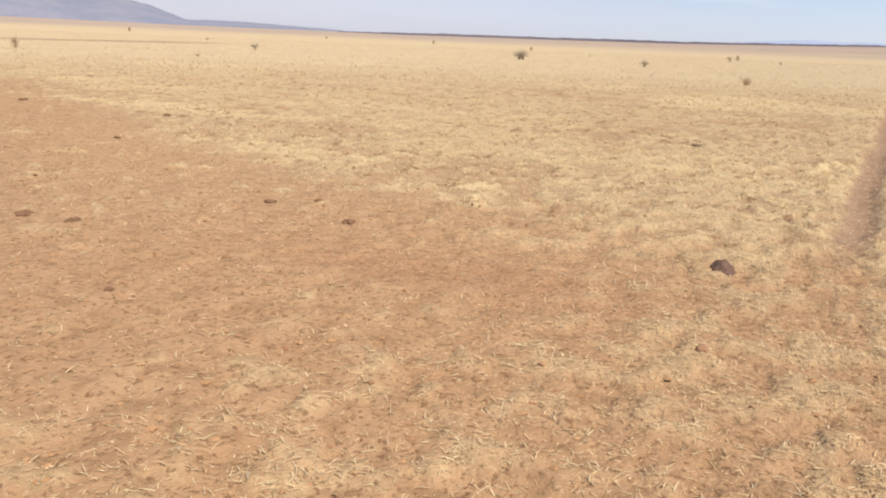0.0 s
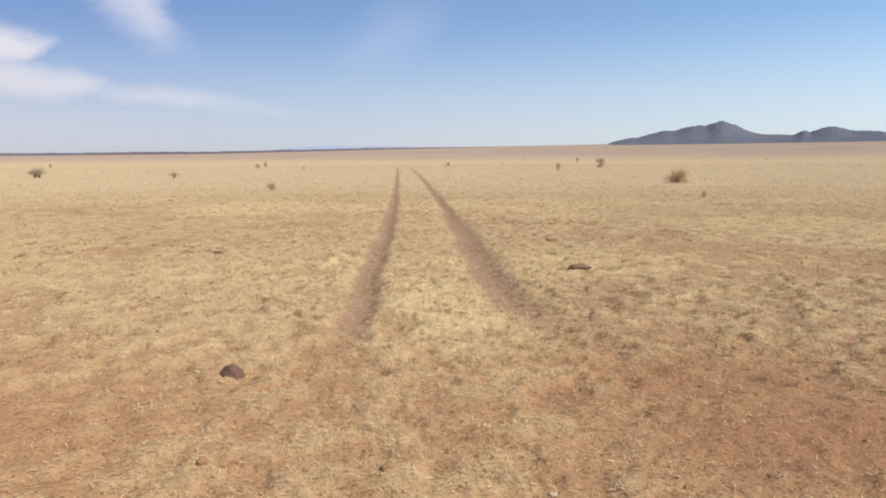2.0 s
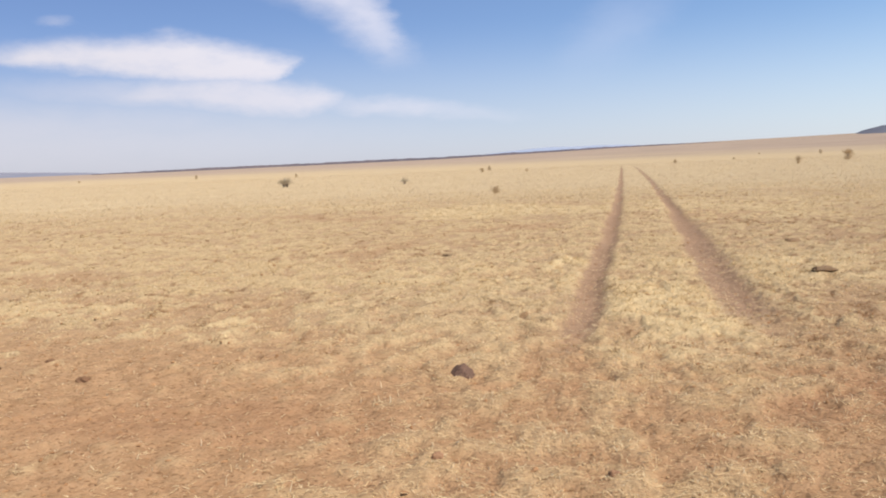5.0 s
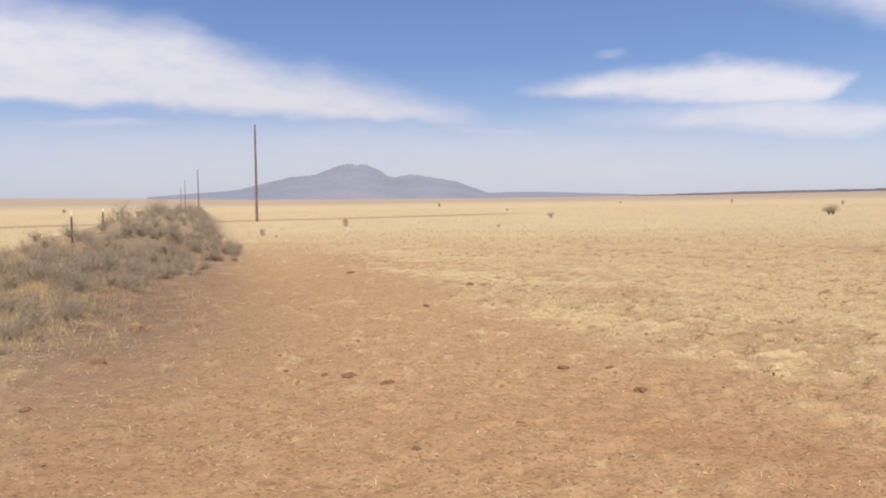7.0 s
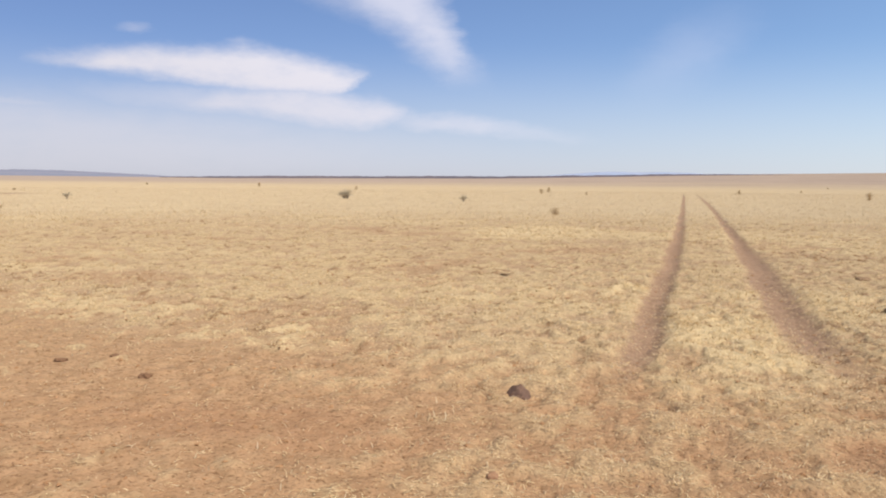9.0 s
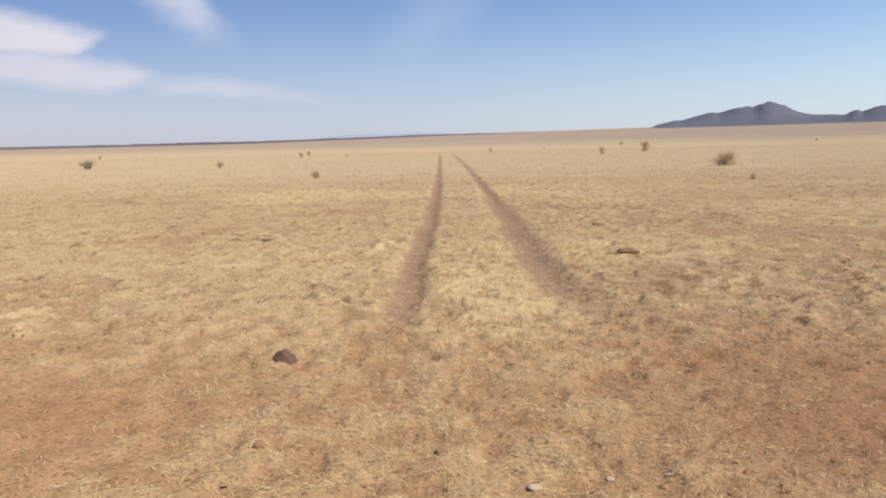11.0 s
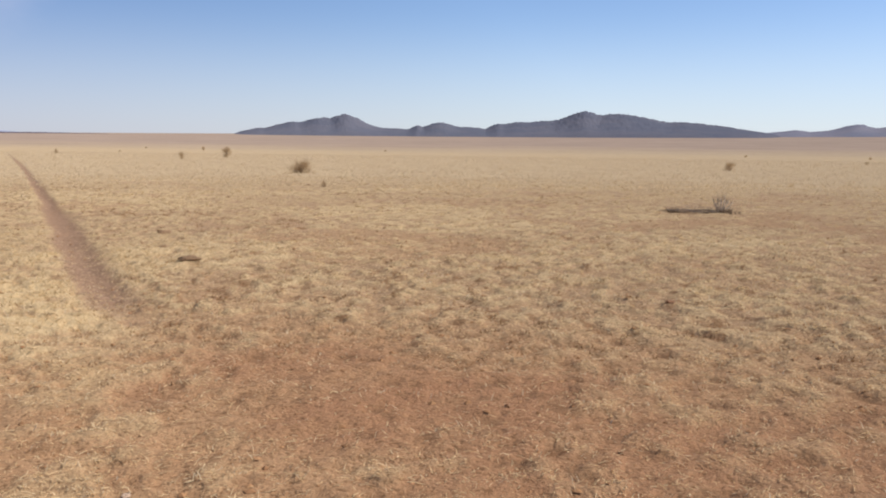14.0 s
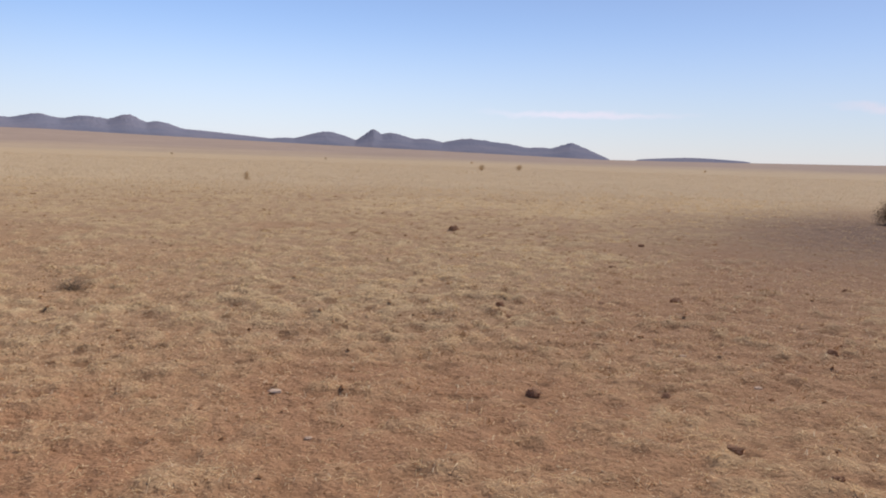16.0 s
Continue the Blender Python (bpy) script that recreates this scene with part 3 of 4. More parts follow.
# ---- hills on the skyline ----
def hills(name, label, mat, r_foot, r_crest, r_back, tops, crag=0.12, seed=0, fine=0.06):
    """A range built from summits: (degrees left of +y, degrees up, half width in degrees, bluntness)."""
    az0, az1 = min(a - w for a, e, w, k in tops), max(a + w for a, e, w, k in tops)
    aa = np.linspace(az0, az1, int((az1 - az0) * (16 if fine else 8)) + 2)
    rr = np.concatenate([np.linspace(r_foot, r_crest, 22), np.linspace(r_crest, r_back, 10)[1:]])
    A, R = np.meshgrid(aa, rr)
    X, Y = -np.sin(np.radians(A)) * R, np.cos(np.radians(A)) * R
    base = land(X, Y)
    top = np.zeros_like(A)
    spur = (value_noise(A * 60, R * 0.35, 70, seed, 3) - 0.5)
    for a, e, w, k in tops:
        crest_h = r_crest * np.tan(np.radians(e)) - r_crest * np.tan(np.radians(rise_angle(np.array(a))))
        d = np.abs(A + spur * 0.22 * (R < r_crest) * (r_crest - R) / (r_crest - r_foot) * 3 - a) / w
        side = np.clip(1 - np.sqrt(d * d + k * k) + k, 0, None)
        reach = np.where(R < r_crest, (R - r_foot) / (r_crest - r_foot), (r_back - R) / (r_back - r_crest))
        top += (crest_h * side * np.clip(reach, 0, 1) ** 0.8 / 100) ** 14
    top = 100 * top ** (1 / 14)  # summits run into one another without creases
    top = top * (1 + crag * (value_noise(A * 40, R * 0.5, 22, seed + 3, 4) - 0.5) * 2) * (1 + fine * (value_noise(A * 40, R * 0.5, 5, seed + 9, 3) - 0.5) * 2)
    Z = base - 6 + top + 6 * np.clip(top / 8, 0, 1)
    n, m = len(aa), len(rr)
    ids = np.arange(n * m).reshape(m, n)
    q = np.stack([ids[:-1, :-1], ids[1:, :-1], ids[1:, 1:], ids[:-1, 1:]], -1).reshape(-1, 4)
    ob = new(name, mesh_of(name, np.stack([X, Y, Z], -1).reshape(-1, 3), [q], mat, True))
    return tagged(ob, label, "mountain", kind="structure")


hills("mountain", "hazy grey-blue mountain with twin summits beyond the plain", far_haze_mat, 2900, 3600, 4500,
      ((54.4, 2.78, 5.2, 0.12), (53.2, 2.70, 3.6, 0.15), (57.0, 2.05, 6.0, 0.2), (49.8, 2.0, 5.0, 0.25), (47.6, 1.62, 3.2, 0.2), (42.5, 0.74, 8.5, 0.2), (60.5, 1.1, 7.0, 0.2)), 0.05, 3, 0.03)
hills("hill_range", "dark hazy blue-grey hill with a rounded summit", haze_hill_mat, 2600, 3100, 3900,
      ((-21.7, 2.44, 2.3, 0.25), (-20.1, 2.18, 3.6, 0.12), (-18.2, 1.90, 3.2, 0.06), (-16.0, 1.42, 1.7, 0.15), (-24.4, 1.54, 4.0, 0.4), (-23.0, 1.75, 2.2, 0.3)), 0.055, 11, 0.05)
hills("hill_range", "low dark hazy blue-grey hill with a blunt top", haze_hill_mat, 2600, 3100, 3900,
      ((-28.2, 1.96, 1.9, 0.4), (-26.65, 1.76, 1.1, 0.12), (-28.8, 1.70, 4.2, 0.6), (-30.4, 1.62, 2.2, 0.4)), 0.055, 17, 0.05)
hills("hill_range", "long dark hazy blue-grey ridge with a small pointed summit", haze_hill_mat, 2600, 3150, 4000,
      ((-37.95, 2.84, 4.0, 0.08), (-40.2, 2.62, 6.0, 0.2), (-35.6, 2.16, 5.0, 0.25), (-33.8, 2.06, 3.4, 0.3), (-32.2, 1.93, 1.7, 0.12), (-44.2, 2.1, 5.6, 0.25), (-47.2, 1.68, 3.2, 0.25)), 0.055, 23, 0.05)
hills("hill_range", "hazy purple-grey hills with several blunt tops", far_haze_mat, 2900, 3500, 4300,
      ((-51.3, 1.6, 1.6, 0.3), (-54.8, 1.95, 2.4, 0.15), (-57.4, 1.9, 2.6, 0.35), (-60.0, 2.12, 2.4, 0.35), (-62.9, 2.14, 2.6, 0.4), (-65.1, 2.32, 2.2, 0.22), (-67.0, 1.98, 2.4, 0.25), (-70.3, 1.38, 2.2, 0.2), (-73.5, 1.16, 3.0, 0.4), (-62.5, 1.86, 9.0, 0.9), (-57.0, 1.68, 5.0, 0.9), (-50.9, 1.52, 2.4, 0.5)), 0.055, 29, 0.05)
hills("hill_range", "row of hazy purple conical hills", mid_haze_mat, 2900, 3500, 4300,
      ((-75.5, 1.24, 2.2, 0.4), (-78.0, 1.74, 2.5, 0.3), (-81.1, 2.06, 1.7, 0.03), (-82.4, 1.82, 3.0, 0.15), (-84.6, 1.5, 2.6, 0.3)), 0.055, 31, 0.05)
hills("hill_range", "row of hazy purple rounded hills", mid_haze_mat, 2900, 3500, 4300,
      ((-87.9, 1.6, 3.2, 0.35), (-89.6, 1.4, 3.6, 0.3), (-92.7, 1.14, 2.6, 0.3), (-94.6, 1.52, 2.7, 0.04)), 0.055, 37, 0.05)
hills("hill_range", "faint low hill on the skyline", far_haze_mat, 3300, 3900, 4500, ((-102.6, 0.75, 3.6, 0.4),), 0.05, 41)
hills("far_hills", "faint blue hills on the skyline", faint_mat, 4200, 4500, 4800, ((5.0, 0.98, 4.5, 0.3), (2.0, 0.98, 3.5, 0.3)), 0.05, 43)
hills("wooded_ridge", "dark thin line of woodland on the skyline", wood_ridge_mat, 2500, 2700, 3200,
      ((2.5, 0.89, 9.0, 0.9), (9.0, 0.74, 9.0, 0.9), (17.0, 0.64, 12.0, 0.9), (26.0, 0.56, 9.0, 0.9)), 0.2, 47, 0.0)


# ---- dry grass ----
def scatter(count, r0, r1, power, seed):
    """Places in the open sector, thinning outwards, kept by chance."""
    g = np.random.default_rng(seed)
    az = np.radians(g.uniform(-122, 80, count))
    u = g.uniform(0, 1, count)
    p = 1 - power
    r = (r0 ** (p + 1) + u * (r1 ** (p + 1) - r0 ** (p + 1))) ** (1 / (p + 1)) if abs(p + 1) > 1e-6 else r0 * (r1 / r0) ** u
    return -np.sin(az) * r, np.cos(az) * r, r, g


def blades(name, label, x, y, z, length, pitch, width, g, mat, bend=0.35, kind="stuff"):
    """Bent, tapering blades: one at each place, rising by pitch radians."""
    n = len(x)
    turn = g.uniform(0, 2 * np.pi, n)
    dx, dy = np.cos(turn), np.sin(turn)
    roll = g.uniform(-0.5, 0.5, n)
    sx, sy, sz = -dy * np.cos(roll), dx * np.cos(roll), np.sin(roll)
    base = np.stack([x, y, z], -1)
    out = np.stack([dx * np.cos(pitch), dy * np.cos(pitch), np.sin(pitch)], -1)
    p2 = np.maximum(pitch - bend * g.uniform(0.2, 1.5, n), -0.1)
    twist = g.normal(0, 0.3, n)
    out2 = np.stack([np.cos(turn + twist) * np.cos(p2), np.sin(turn + twist) * np.cos(p2), np.sin(p2)], -1)
    side = np.stack([sx, sy, sz], -1) * (width / 2)[:, None]
    middle = base + out * (length * 0.55)[:, None]
    tip = middle + out2 * (length * 0.45)[:, None]
    verts = np.stack([base - side, base + side, middle + side * 0.8, middle - side * 0.8, tip], 1).reshape(-1, 3)
    i = np.arange(n) * 5
    me = mesh_of(name, verts, [np.stack([i, i + 1, i + 2, i + 3], -1), np.stack([i + 3, i + 2, i + 4], -1)], mat)
    return tagged(new(name, me), label, "grass", kind=kind)


def spikes(name, label, x, y, z, length, pitch, width, g, mat):
    """Single tapering triangles, for grass farther off."""
    n = len(x)
    turn, facing = g.uniform(0, 2 * np.pi, n), g.uniform(0, np.pi, n)
    base = np.stack([x, y, z], -1)
    tip = base + np.stack([np.cos(turn) * np.cos(pitch), np.sin(turn) * np.cos(pitch), np.sin(pitch)], -1) * length[:, None]
    side = np.stack([np.cos(facing), np.sin(facing), np.zeros(n)], -1) * (width / 2)[:, None]
    verts = np.stack([base - side, base + side, tip], 1).reshape(-1, 3)
    i = np.arange(n) * 3
    return tagged(new(name, mesh_of(name, verts, [np.stack([i, i + 1, i + 2], -1)], mat)), label, "grass", kind="stuff")


def growth(x, y):
    """Chance that grass stands here."""
    lumps = value_noise(x, y, 0.7, 80, 3)
    c = (1 - bareness(x, y)) * (0.35 + 0.65 * step(lumps, 0.35, 0.6))
    c = np.maximum(c, paleness(x, y))
    return c * (1 - 0.95 * rut_depth(x, y)) * (1 - 0.6 * dusk_patch(x, y))


def spread(x, y, per, radius, g):
    k = np.repeat(np.arange(len(x)), per)
    a, d = g.uniform(0, 2 * np.pi, len(k)), radius * np.sqrt(g.uniform(0, 1, len(k)))
    return k, x[k] + np.cos(a) * d, y[k] + np.sin(a) * d


def open_road(x, y):
    s, q = along(x, y)
    return step(s, 2.5, 5.0) * step(bareness(x, y), 0.45, 0.65)


# loose straw lying about on the near ground, thickest in the clumps
x, y, r, g = scatter(195000, 2.2, 15, 1.05, 101)
keep = g.uniform(0, 1, len(x)) < 0.26 + 0.15 * (1 - bareness(x, y)) + 0.3 * clumps(x, y) - 0.14 * step(bareness(x, y), 0.8, 1.0)
keep &= g.uniform(0, 1, len(x)) > np.maximum(np.maximum(0.6 * open_road(x, y), 0.9 * dusk_patch(x, y)), 0.8 * shaded_hollows(x, y))
x, y, r = x[keep], y[keep], r[keep]
wx, wy, wr, g = scatter(13000, 2.2, 17, 1.0, 111)
keep = g.uniform(0, 1, len(wx)) < 0.25 + 0.6 * clumps(wx, wy) - 0.15 * step(bareness(wx, wy), 0.8, 1.0)
keep &= g.uniform(0, 1, len(wx)) > np.maximum(0.75 * open_road(wx, wy), 0.9 * dusk_patch(wx, wy))
k, wx, wy = spread(wx[keep], wy[keep], 9, 0.08, g)
x, y = np.concatenate([x, wx]), np.concatenate([y, wy])
r = np.hypot(x, y)
lie = on_ground(x, y) + 0.003 + 0.008 * g.uniform(0, 1, len(x)) * clumps(x, y)
blades("straw_litter", "loose pale straw lying on red soil", x, y, lie, 0.012 + 0.062 * g.uniform(0, 1, len(x)) ** 1.9, g.uniform(-0.05, 0.4, len(x)), g.uniform(0.0030, 0.0064, len(x)) * (0.65 + 0.07 * r), g, litter_mat, 0.3)
# single stalks still standing
x, y, r, g = scatter(15000, 2.6, 16, 0.8, 112)
keep = g.uniform(0, 1, len(x)) < (0.4 + 0.6 * clumps(x, y)) * (1 - 0.75 * open_road(x, y))
x, y, r = x[keep], y[keep], r[keep]
blades("standing_stalks", "single pale grass stalks standing up", x, y, on_ground(x, y) - 0.003, g.uniform(0.02, 0.07, len(x)), g.uniform(0.3, 1.3, len(x)), g.uniform(0.004, 0.0065, len(x)) * (0.7 + 0.06 * r), g, stalk_mat, 0.6)
# tangles of longer bleached straw
x, y, r, g = scatter(3400, 2.3, 11, 0.85, 114)
keep = g.uniform(0, 1, len(x)) < (0.35 + 0.65 * clumps(x, y)) * (1 - 0.6 * open_road(x, y)) * (1 - 0.5 * blots(x, y, RED_SOIL)) * (0.3 + 0.7 * step(x, -0.6, 1.2))
x, y = x[keep], y[keep]
k, bx, by = spread(x, y, 7, 0.1, g)
blades("bleached_straw", "tangles of longer bleached straw on the soil", bx, by, on_ground(bx, by) + 0.004, 0.03 + 0.06 * g.uniform(0, 1, len(k)) ** 1.5, g.uniform(-0.05, 0.75, len(k)), g.uniform(0.0030, 0.0050, len(k)) * (0.7 + 0.06 * np.hypot(bx, by)), g, stalk_mat, 0.7)
# short cropped tufts near by
x, y, r, g = scatter(11000, 2.4, 15, 0.8, 102)
keep = g.uniform(0, 1, len(x)) < (0.25 + 0.75 * clumps(x, y)) * (0.35 + 0.65 * growth(x, y)) * np.maximum(0.06 + 0.94 * step(r, 5, 11), paleness(x, y)) * (1 - 0.8 * dusk_patch(x, y))
x, y = x[keep], y[keep]
k, bx, by = spread(x, y, 14, 1.0, g)
wide = (0.015 + 0.06 * g.uniform(0, 1, len(x)) ** 1.5)[k]
bx, by = x[k] + (bx - x[k]) * wide, y[k] + (by - y[k]) * wide
size = (0.5 + 8 * wide) * (1 + 1.2 * paleness(bx, by))
blades("cropped_grass", "short dry tufts of straw-coloured grass", bx, by, on_ground(bx, by) - 0.003, size * g.uniform(0.025, 0.06, len(k)), g.uniform(0.05, 0.9, len(k)), g.uniform(0.003, 0.006, len(k)), g, straw_mat)
# cushions of the middle distance
x, y, r, g = scatter(60000, 7.5, 50, 1.0, 103)
keep = g.uniform(0, 1, len(x)) < (0.10 + 0.90 * tussocks(x, y)) * (0.25 + 0.75 * growth(x, y)) * step(r, 7, 11) * (1 - 0.9 * np.maximum(old_roots(x, y), shaded_hollows(x, y))) * (1 - rut_depth(x, y))
x, y, r = x[keep], y[keep], r[keep]
k, bx, by = spread(x, y, 12, 1.0, g)
wide = (0.04 + 0.12 * g.uniform(0, 1, len(x)) ** 1.5)[k]
bx, by = x[k] + (bx - x[k]) * wide, y[k] + (by - y[k]) * wide
size = (0.6 + 4.0 * wide) * (1 + 1.1 * paleness(bx, by))
spikes("dry_grass", "dry straw-coloured grass clumps on the plain", bx, by, on_ground(bx, by) - 0.005, size * g.uniform(0.03, 0.085, len(k)), g.uniform(0.05, 0.8, len(k)), 0.006 + 0.00035 * r[k], g, straw_mat)
# far grass
x, y, r, g = scatter(110000, 22, 190, 1.05, 104)
keep = g.uniform(0, 1, len(x)) < (0.35 + 0.65 * growth(x, y)) * step(r, 22, 48)
x, y, r = x[keep], y[keep], r[keep]
k, bx, by = spread(x, y, 4, 0.25, g)
spikes("dry_grass", "taller dry grass farther out on the plain", bx, by, on_ground(bx, by) - 0.01, g.uniform(0.06, 0.17, len(k)) * (1 + 0.5 * step(r[k], 90, 40)), g.uniform(0.3, 1.4, len(k)), 0.010 + 0.0002 * r[k], g, far_straw_mat)


# ---- small dark litter: clods, crumbs of dung, stubble ----
def crumbs(name, label, x, y, size, g, mat):
    n = len(x)
    unit = np.array([(1, 0, 0), (0, 1, 0), (-1, 0, 0), (0, -1, 0), (0, 0, 1), (0, 0, -1)], float)
    verts = unit[None] * g.uniform(0.6, 1.3, (n, 6, 1)) * np.stack([size * g.uniform(0.7, 1.6, n), size * g.uniform(0.7, 1.4, n), size * g.uniform(0.35, 0.7, n)], -1)[:, None]
    turn = g.uniform(0, 2 * np.pi, n)
    c, s = np.cos(turn)[:, None], np.sin(turn)[:, None]
    verts = np.stack([verts[..., 0] * c - verts[..., 1] * s, verts[..., 0] * s + verts[..., 1] * c, verts[..., 2]], -1)
    verts += np.stack([x, y, on_ground(x, y) + size * 0.15], -1)[:, None]
    tri = np.array([(0, 1, 4), (1, 2, 4), (2, 3, 4), (3, 0, 4), (1, 0, 5), (2, 1, 5), (3, 2, 5), (0, 3, 5)])
    faces = (np.arange(n)[:, None, None] * 6 + tri[None]).reshape(-1, 3)
    return tagged(new(name, mesh_of(name, verts.reshape(-1, 3), [faces], mat)), label, "clods", kind="stuff")


x, y, r, g = scatter(17000, 2.3, 24, 0.9, 105)
keep = g.uniform(0, 1, len(x)) < 0.28 + 0.5 * open_road(x, y) + 0.5 * step(value_noise(x, y, 0.8, 86), 0.45, 0.65)
x, y = x[keep], y[keep]
crumbs("soil_clods", "small dark crumbs of soil and dung among straw", x, y, 0.005 + 0.018 * g.uniform(0, 1, len(x)) ** 3 + 0.0004 * np.hypot(x, y), g, clod_mat)
x, y, r, g = scatter(90000, 5.0, 40, 1.0, 106)
keep = g.uniform(0, 1, len(x)) < old_roots(x, y) * step(r, 5, 8)
x, y, r = x[keep], y[keep], r[keep]
k, bx, by = spread(x, y, 14, 0.09, g)
spikes("grey_stubble", "low grey-brown clumps of old stubble", bx, by, on_ground(bx, by) - 0.004, g.uniform(0.015, 0.055, len(k)), g.uniform(0.1, 1.2, len(k)), 0.007 + 0.0004 * r[k], g, stubble_mat)
# broken twigs and dead leaves blown out below the weeds
g = np.random.default_rng(107)
s, q = np.concatenate([g.uniform(10, 40, 6500), g.normal(-27, 6.5, 5000)]), np.concatenate([g.normal(2.2, 0.9, 6500), g.normal(-0.9, 1.6, 5000)])
x, y = s * ROAD[0] + q * SIDE[0], s * ROAD[1] + q * SIDE[1]
blades("twig_litter", "grey broken twigs scattered below tumbleweeds", x, y, on_ground(x, y) + 0.004, g.uniform(0.04, 0.2, len(x)), g.uniform(0, 0.5, len(x)), g.uniform(0.004, 0.010, len(x)), g, twig_mat, 0.2)


# ---- stones and dung ----
def lump_mesh(name, mat, seed, flat, detail=3, rough=0.25):
    """An uneven lump of unit half width, flattened, standing on z = 0."""
    bm = bmesh.new()
    bmesh.ops.create_icosphere(bm, subdivisions=detail, radius=1.0)
    for v in bm.verts:
        d = noise.fractal(v.co * 1.3 + Vector((seed * 7.1, seed * 3.3, 0)), 0.8, 2.1, 4)
        chip = noise.voronoi(v.co * 1.6 + Vector((0, seed * 5.2, 0)))[0][0]
        v.co *= 1 + rough * d + 0.45 * (chip - 0.4)
        v.co.z *= flat
        v.co.z = max(v.co.z, -flat * 0.7)
    low = min(v.co.z for v in bm.verts)
    for v in bm.verts:
        v.co.z -= low
    me = bpy.data.meshes.new(name)
    bm.to_mesh(me)
    bm.free()
    me.materials.append(mat)
    for face in me.polygons:
        face.use_smooth = True
    return me


def heap_mesh(name, mat, seed, flat):
    """A broken-up pat of dry dung, unit half width: a few crusty lumps grown together."""
    g = np.random.default_rng(seed)
    bm = bmesh.new()
    for i in range(6):
        out, way, size = g.uniform(0.1, 0.62) * (i > 0), g.uniform(0, 6.28), g.uniform(0.3, 0.5) + 0.15 * (i == 0)
        at = Vector((math.cos(way) * out, math.sin(way) * out * 0.8, 0))
        lump = bmesh.ops.create_icosphere(bm, subdivisions=2, radius=size)["verts"]
        lean = g.uniform(0.7, 1.25)
        for v in lump:
            d = noise.fractal(v.co * 4.0 + Vector((seed * 3.7, i * 5.3, 0)), 0.8, 2.1, 3)
            v.co *= 1 + 0.4 * d
            v.co.z = max(v.co.z * flat * 1.5 * lean, -0.12) + 0.12
            v.co += at
    me = bpy.data.meshes.new(name)
    bm.to_mesh(me)
    bm.free()
    me.materials.append(mat)
    return me


def set_down(name, mesh, x, y, size, turn, label, category, group="", sink=0.4):
    ob = new(name, mesh)
    ob.matrix_basis = pose(x, y, float(on_ground(x, y)) - sink * size * 0.3, 0, 0, turn) @ Matrix.Diagonal((size, size, size, 1))
    return tagged(ob, label, category, group)


def broken_rock(name, mat, seed, tall):
    """An angular stone of unit half width: a lump cut by flat breaks."""
    g = np.random.default_rng(seed)
    bm = bmesh.new()
    bmesh.ops.create_icosphere(bm, subdivisions=4, radius=1.0)
    cuts = [(Vector((-0.75, -0.35, 0.75)).normalized(), 0.62), (Vector((0.85, -0.3, 0.62)).normalized(), 0.60), (Vector((0.1, -0.95, 0.35)).normalized(), 0.66), (Vector((0.1, 0.9, 0.5)).normalized(), 0.7)]
    cuts += [(Vector(g.normal(size=3)).normalized(), g.uniform(0.76, 0.9)) for i in range(9)]
    for v in bm.verts:
        for way, far_out in cuts:
            over = v.co.dot(way) - far_out
            if over > 0:
                v.co -= way * over * 0.95
        v.co *= 1 + 0.07 * noise.fractal(v.co * 2.6 + Vector((seed, 0, 0)), 0.8, 2.1, 5)
        v.co.z *= tall
        v.co.z = max(v.co.z, -0.45 * tall)
    low = min(v.co.z for v in bm.verts)
    for v in bm.verts:
        v.co.z -= low
    me = bpy.data.meshes.new(name)
    bm.to_mesh(me)
    bm.free()
    me.materials.append(mat)
    return me


rock = set_down("rock", broken_rock("rock", rock_mat, 4, 0.8), -1.3, 6.30, 0.102, 0, "dark brown angular rock on thin straw", "rock", "", 0.5)
for i, (x, y, size) in enumerate(((0.345, 3.82, 0.030), (5.89, 1.35, 0.042), (5.0, 0.9, 0.024), (6.66, -2.18, 0.03), (0.72, 3.9, 0.022), (7.67, -1.83, 0.03))):
    set_down("stone", lump_mesh("stone", pale_stone_mat, 20 + i, 0.24 if i == 1 else 0.32), x, y, size, i * 50, "small pale stone lying on red soil" if i else "small reddish stone on straw litter", "stone", "stones on the soil", 0.0 if i == 1 else 0.4)
pats = [lump_mesh("cow_pat", dung_mat, 30 + i, f, 3, 0.55) for i, f in enumerate((0.42, 0.48, 0.55, 0.38))]
for i, (x, y, size) in enumerate(((-16.9, 11.8, 0.13), (-10.6, 8.8, 0.07), (-12.45, 11.6, 0.09), (-11.3, 4.2, 0.12), (-9.4, 3.0, 0.12), (-6.77, 4.45, 0.085), (-7.1, 4.4, 0.045), (-6.3, 4.58, 0.085),
                                  (-5.56, 6.25, 0.075), (-5.11, 6.42, 0.06), (-4.4, 5.9, 0.075), (-4.5, 3.4, 0.045), (-7.7, 1.8, 0.07), (-8.9, 3.8, 0.035), (-7.5, 4.2, 0.035))):
    set_down("cow_pat", pats[i % 4], x, y, size * 0.66, i * 67, "dried dark brown dung lying on bare soil", "dung", "dung on the soil")
grass_pats = [heap_mesh("cow_pat", lifted_dung_mat, 34 + i, f) for i, f in enumerate((0.5, 0.6, 0.55, 0.65))]
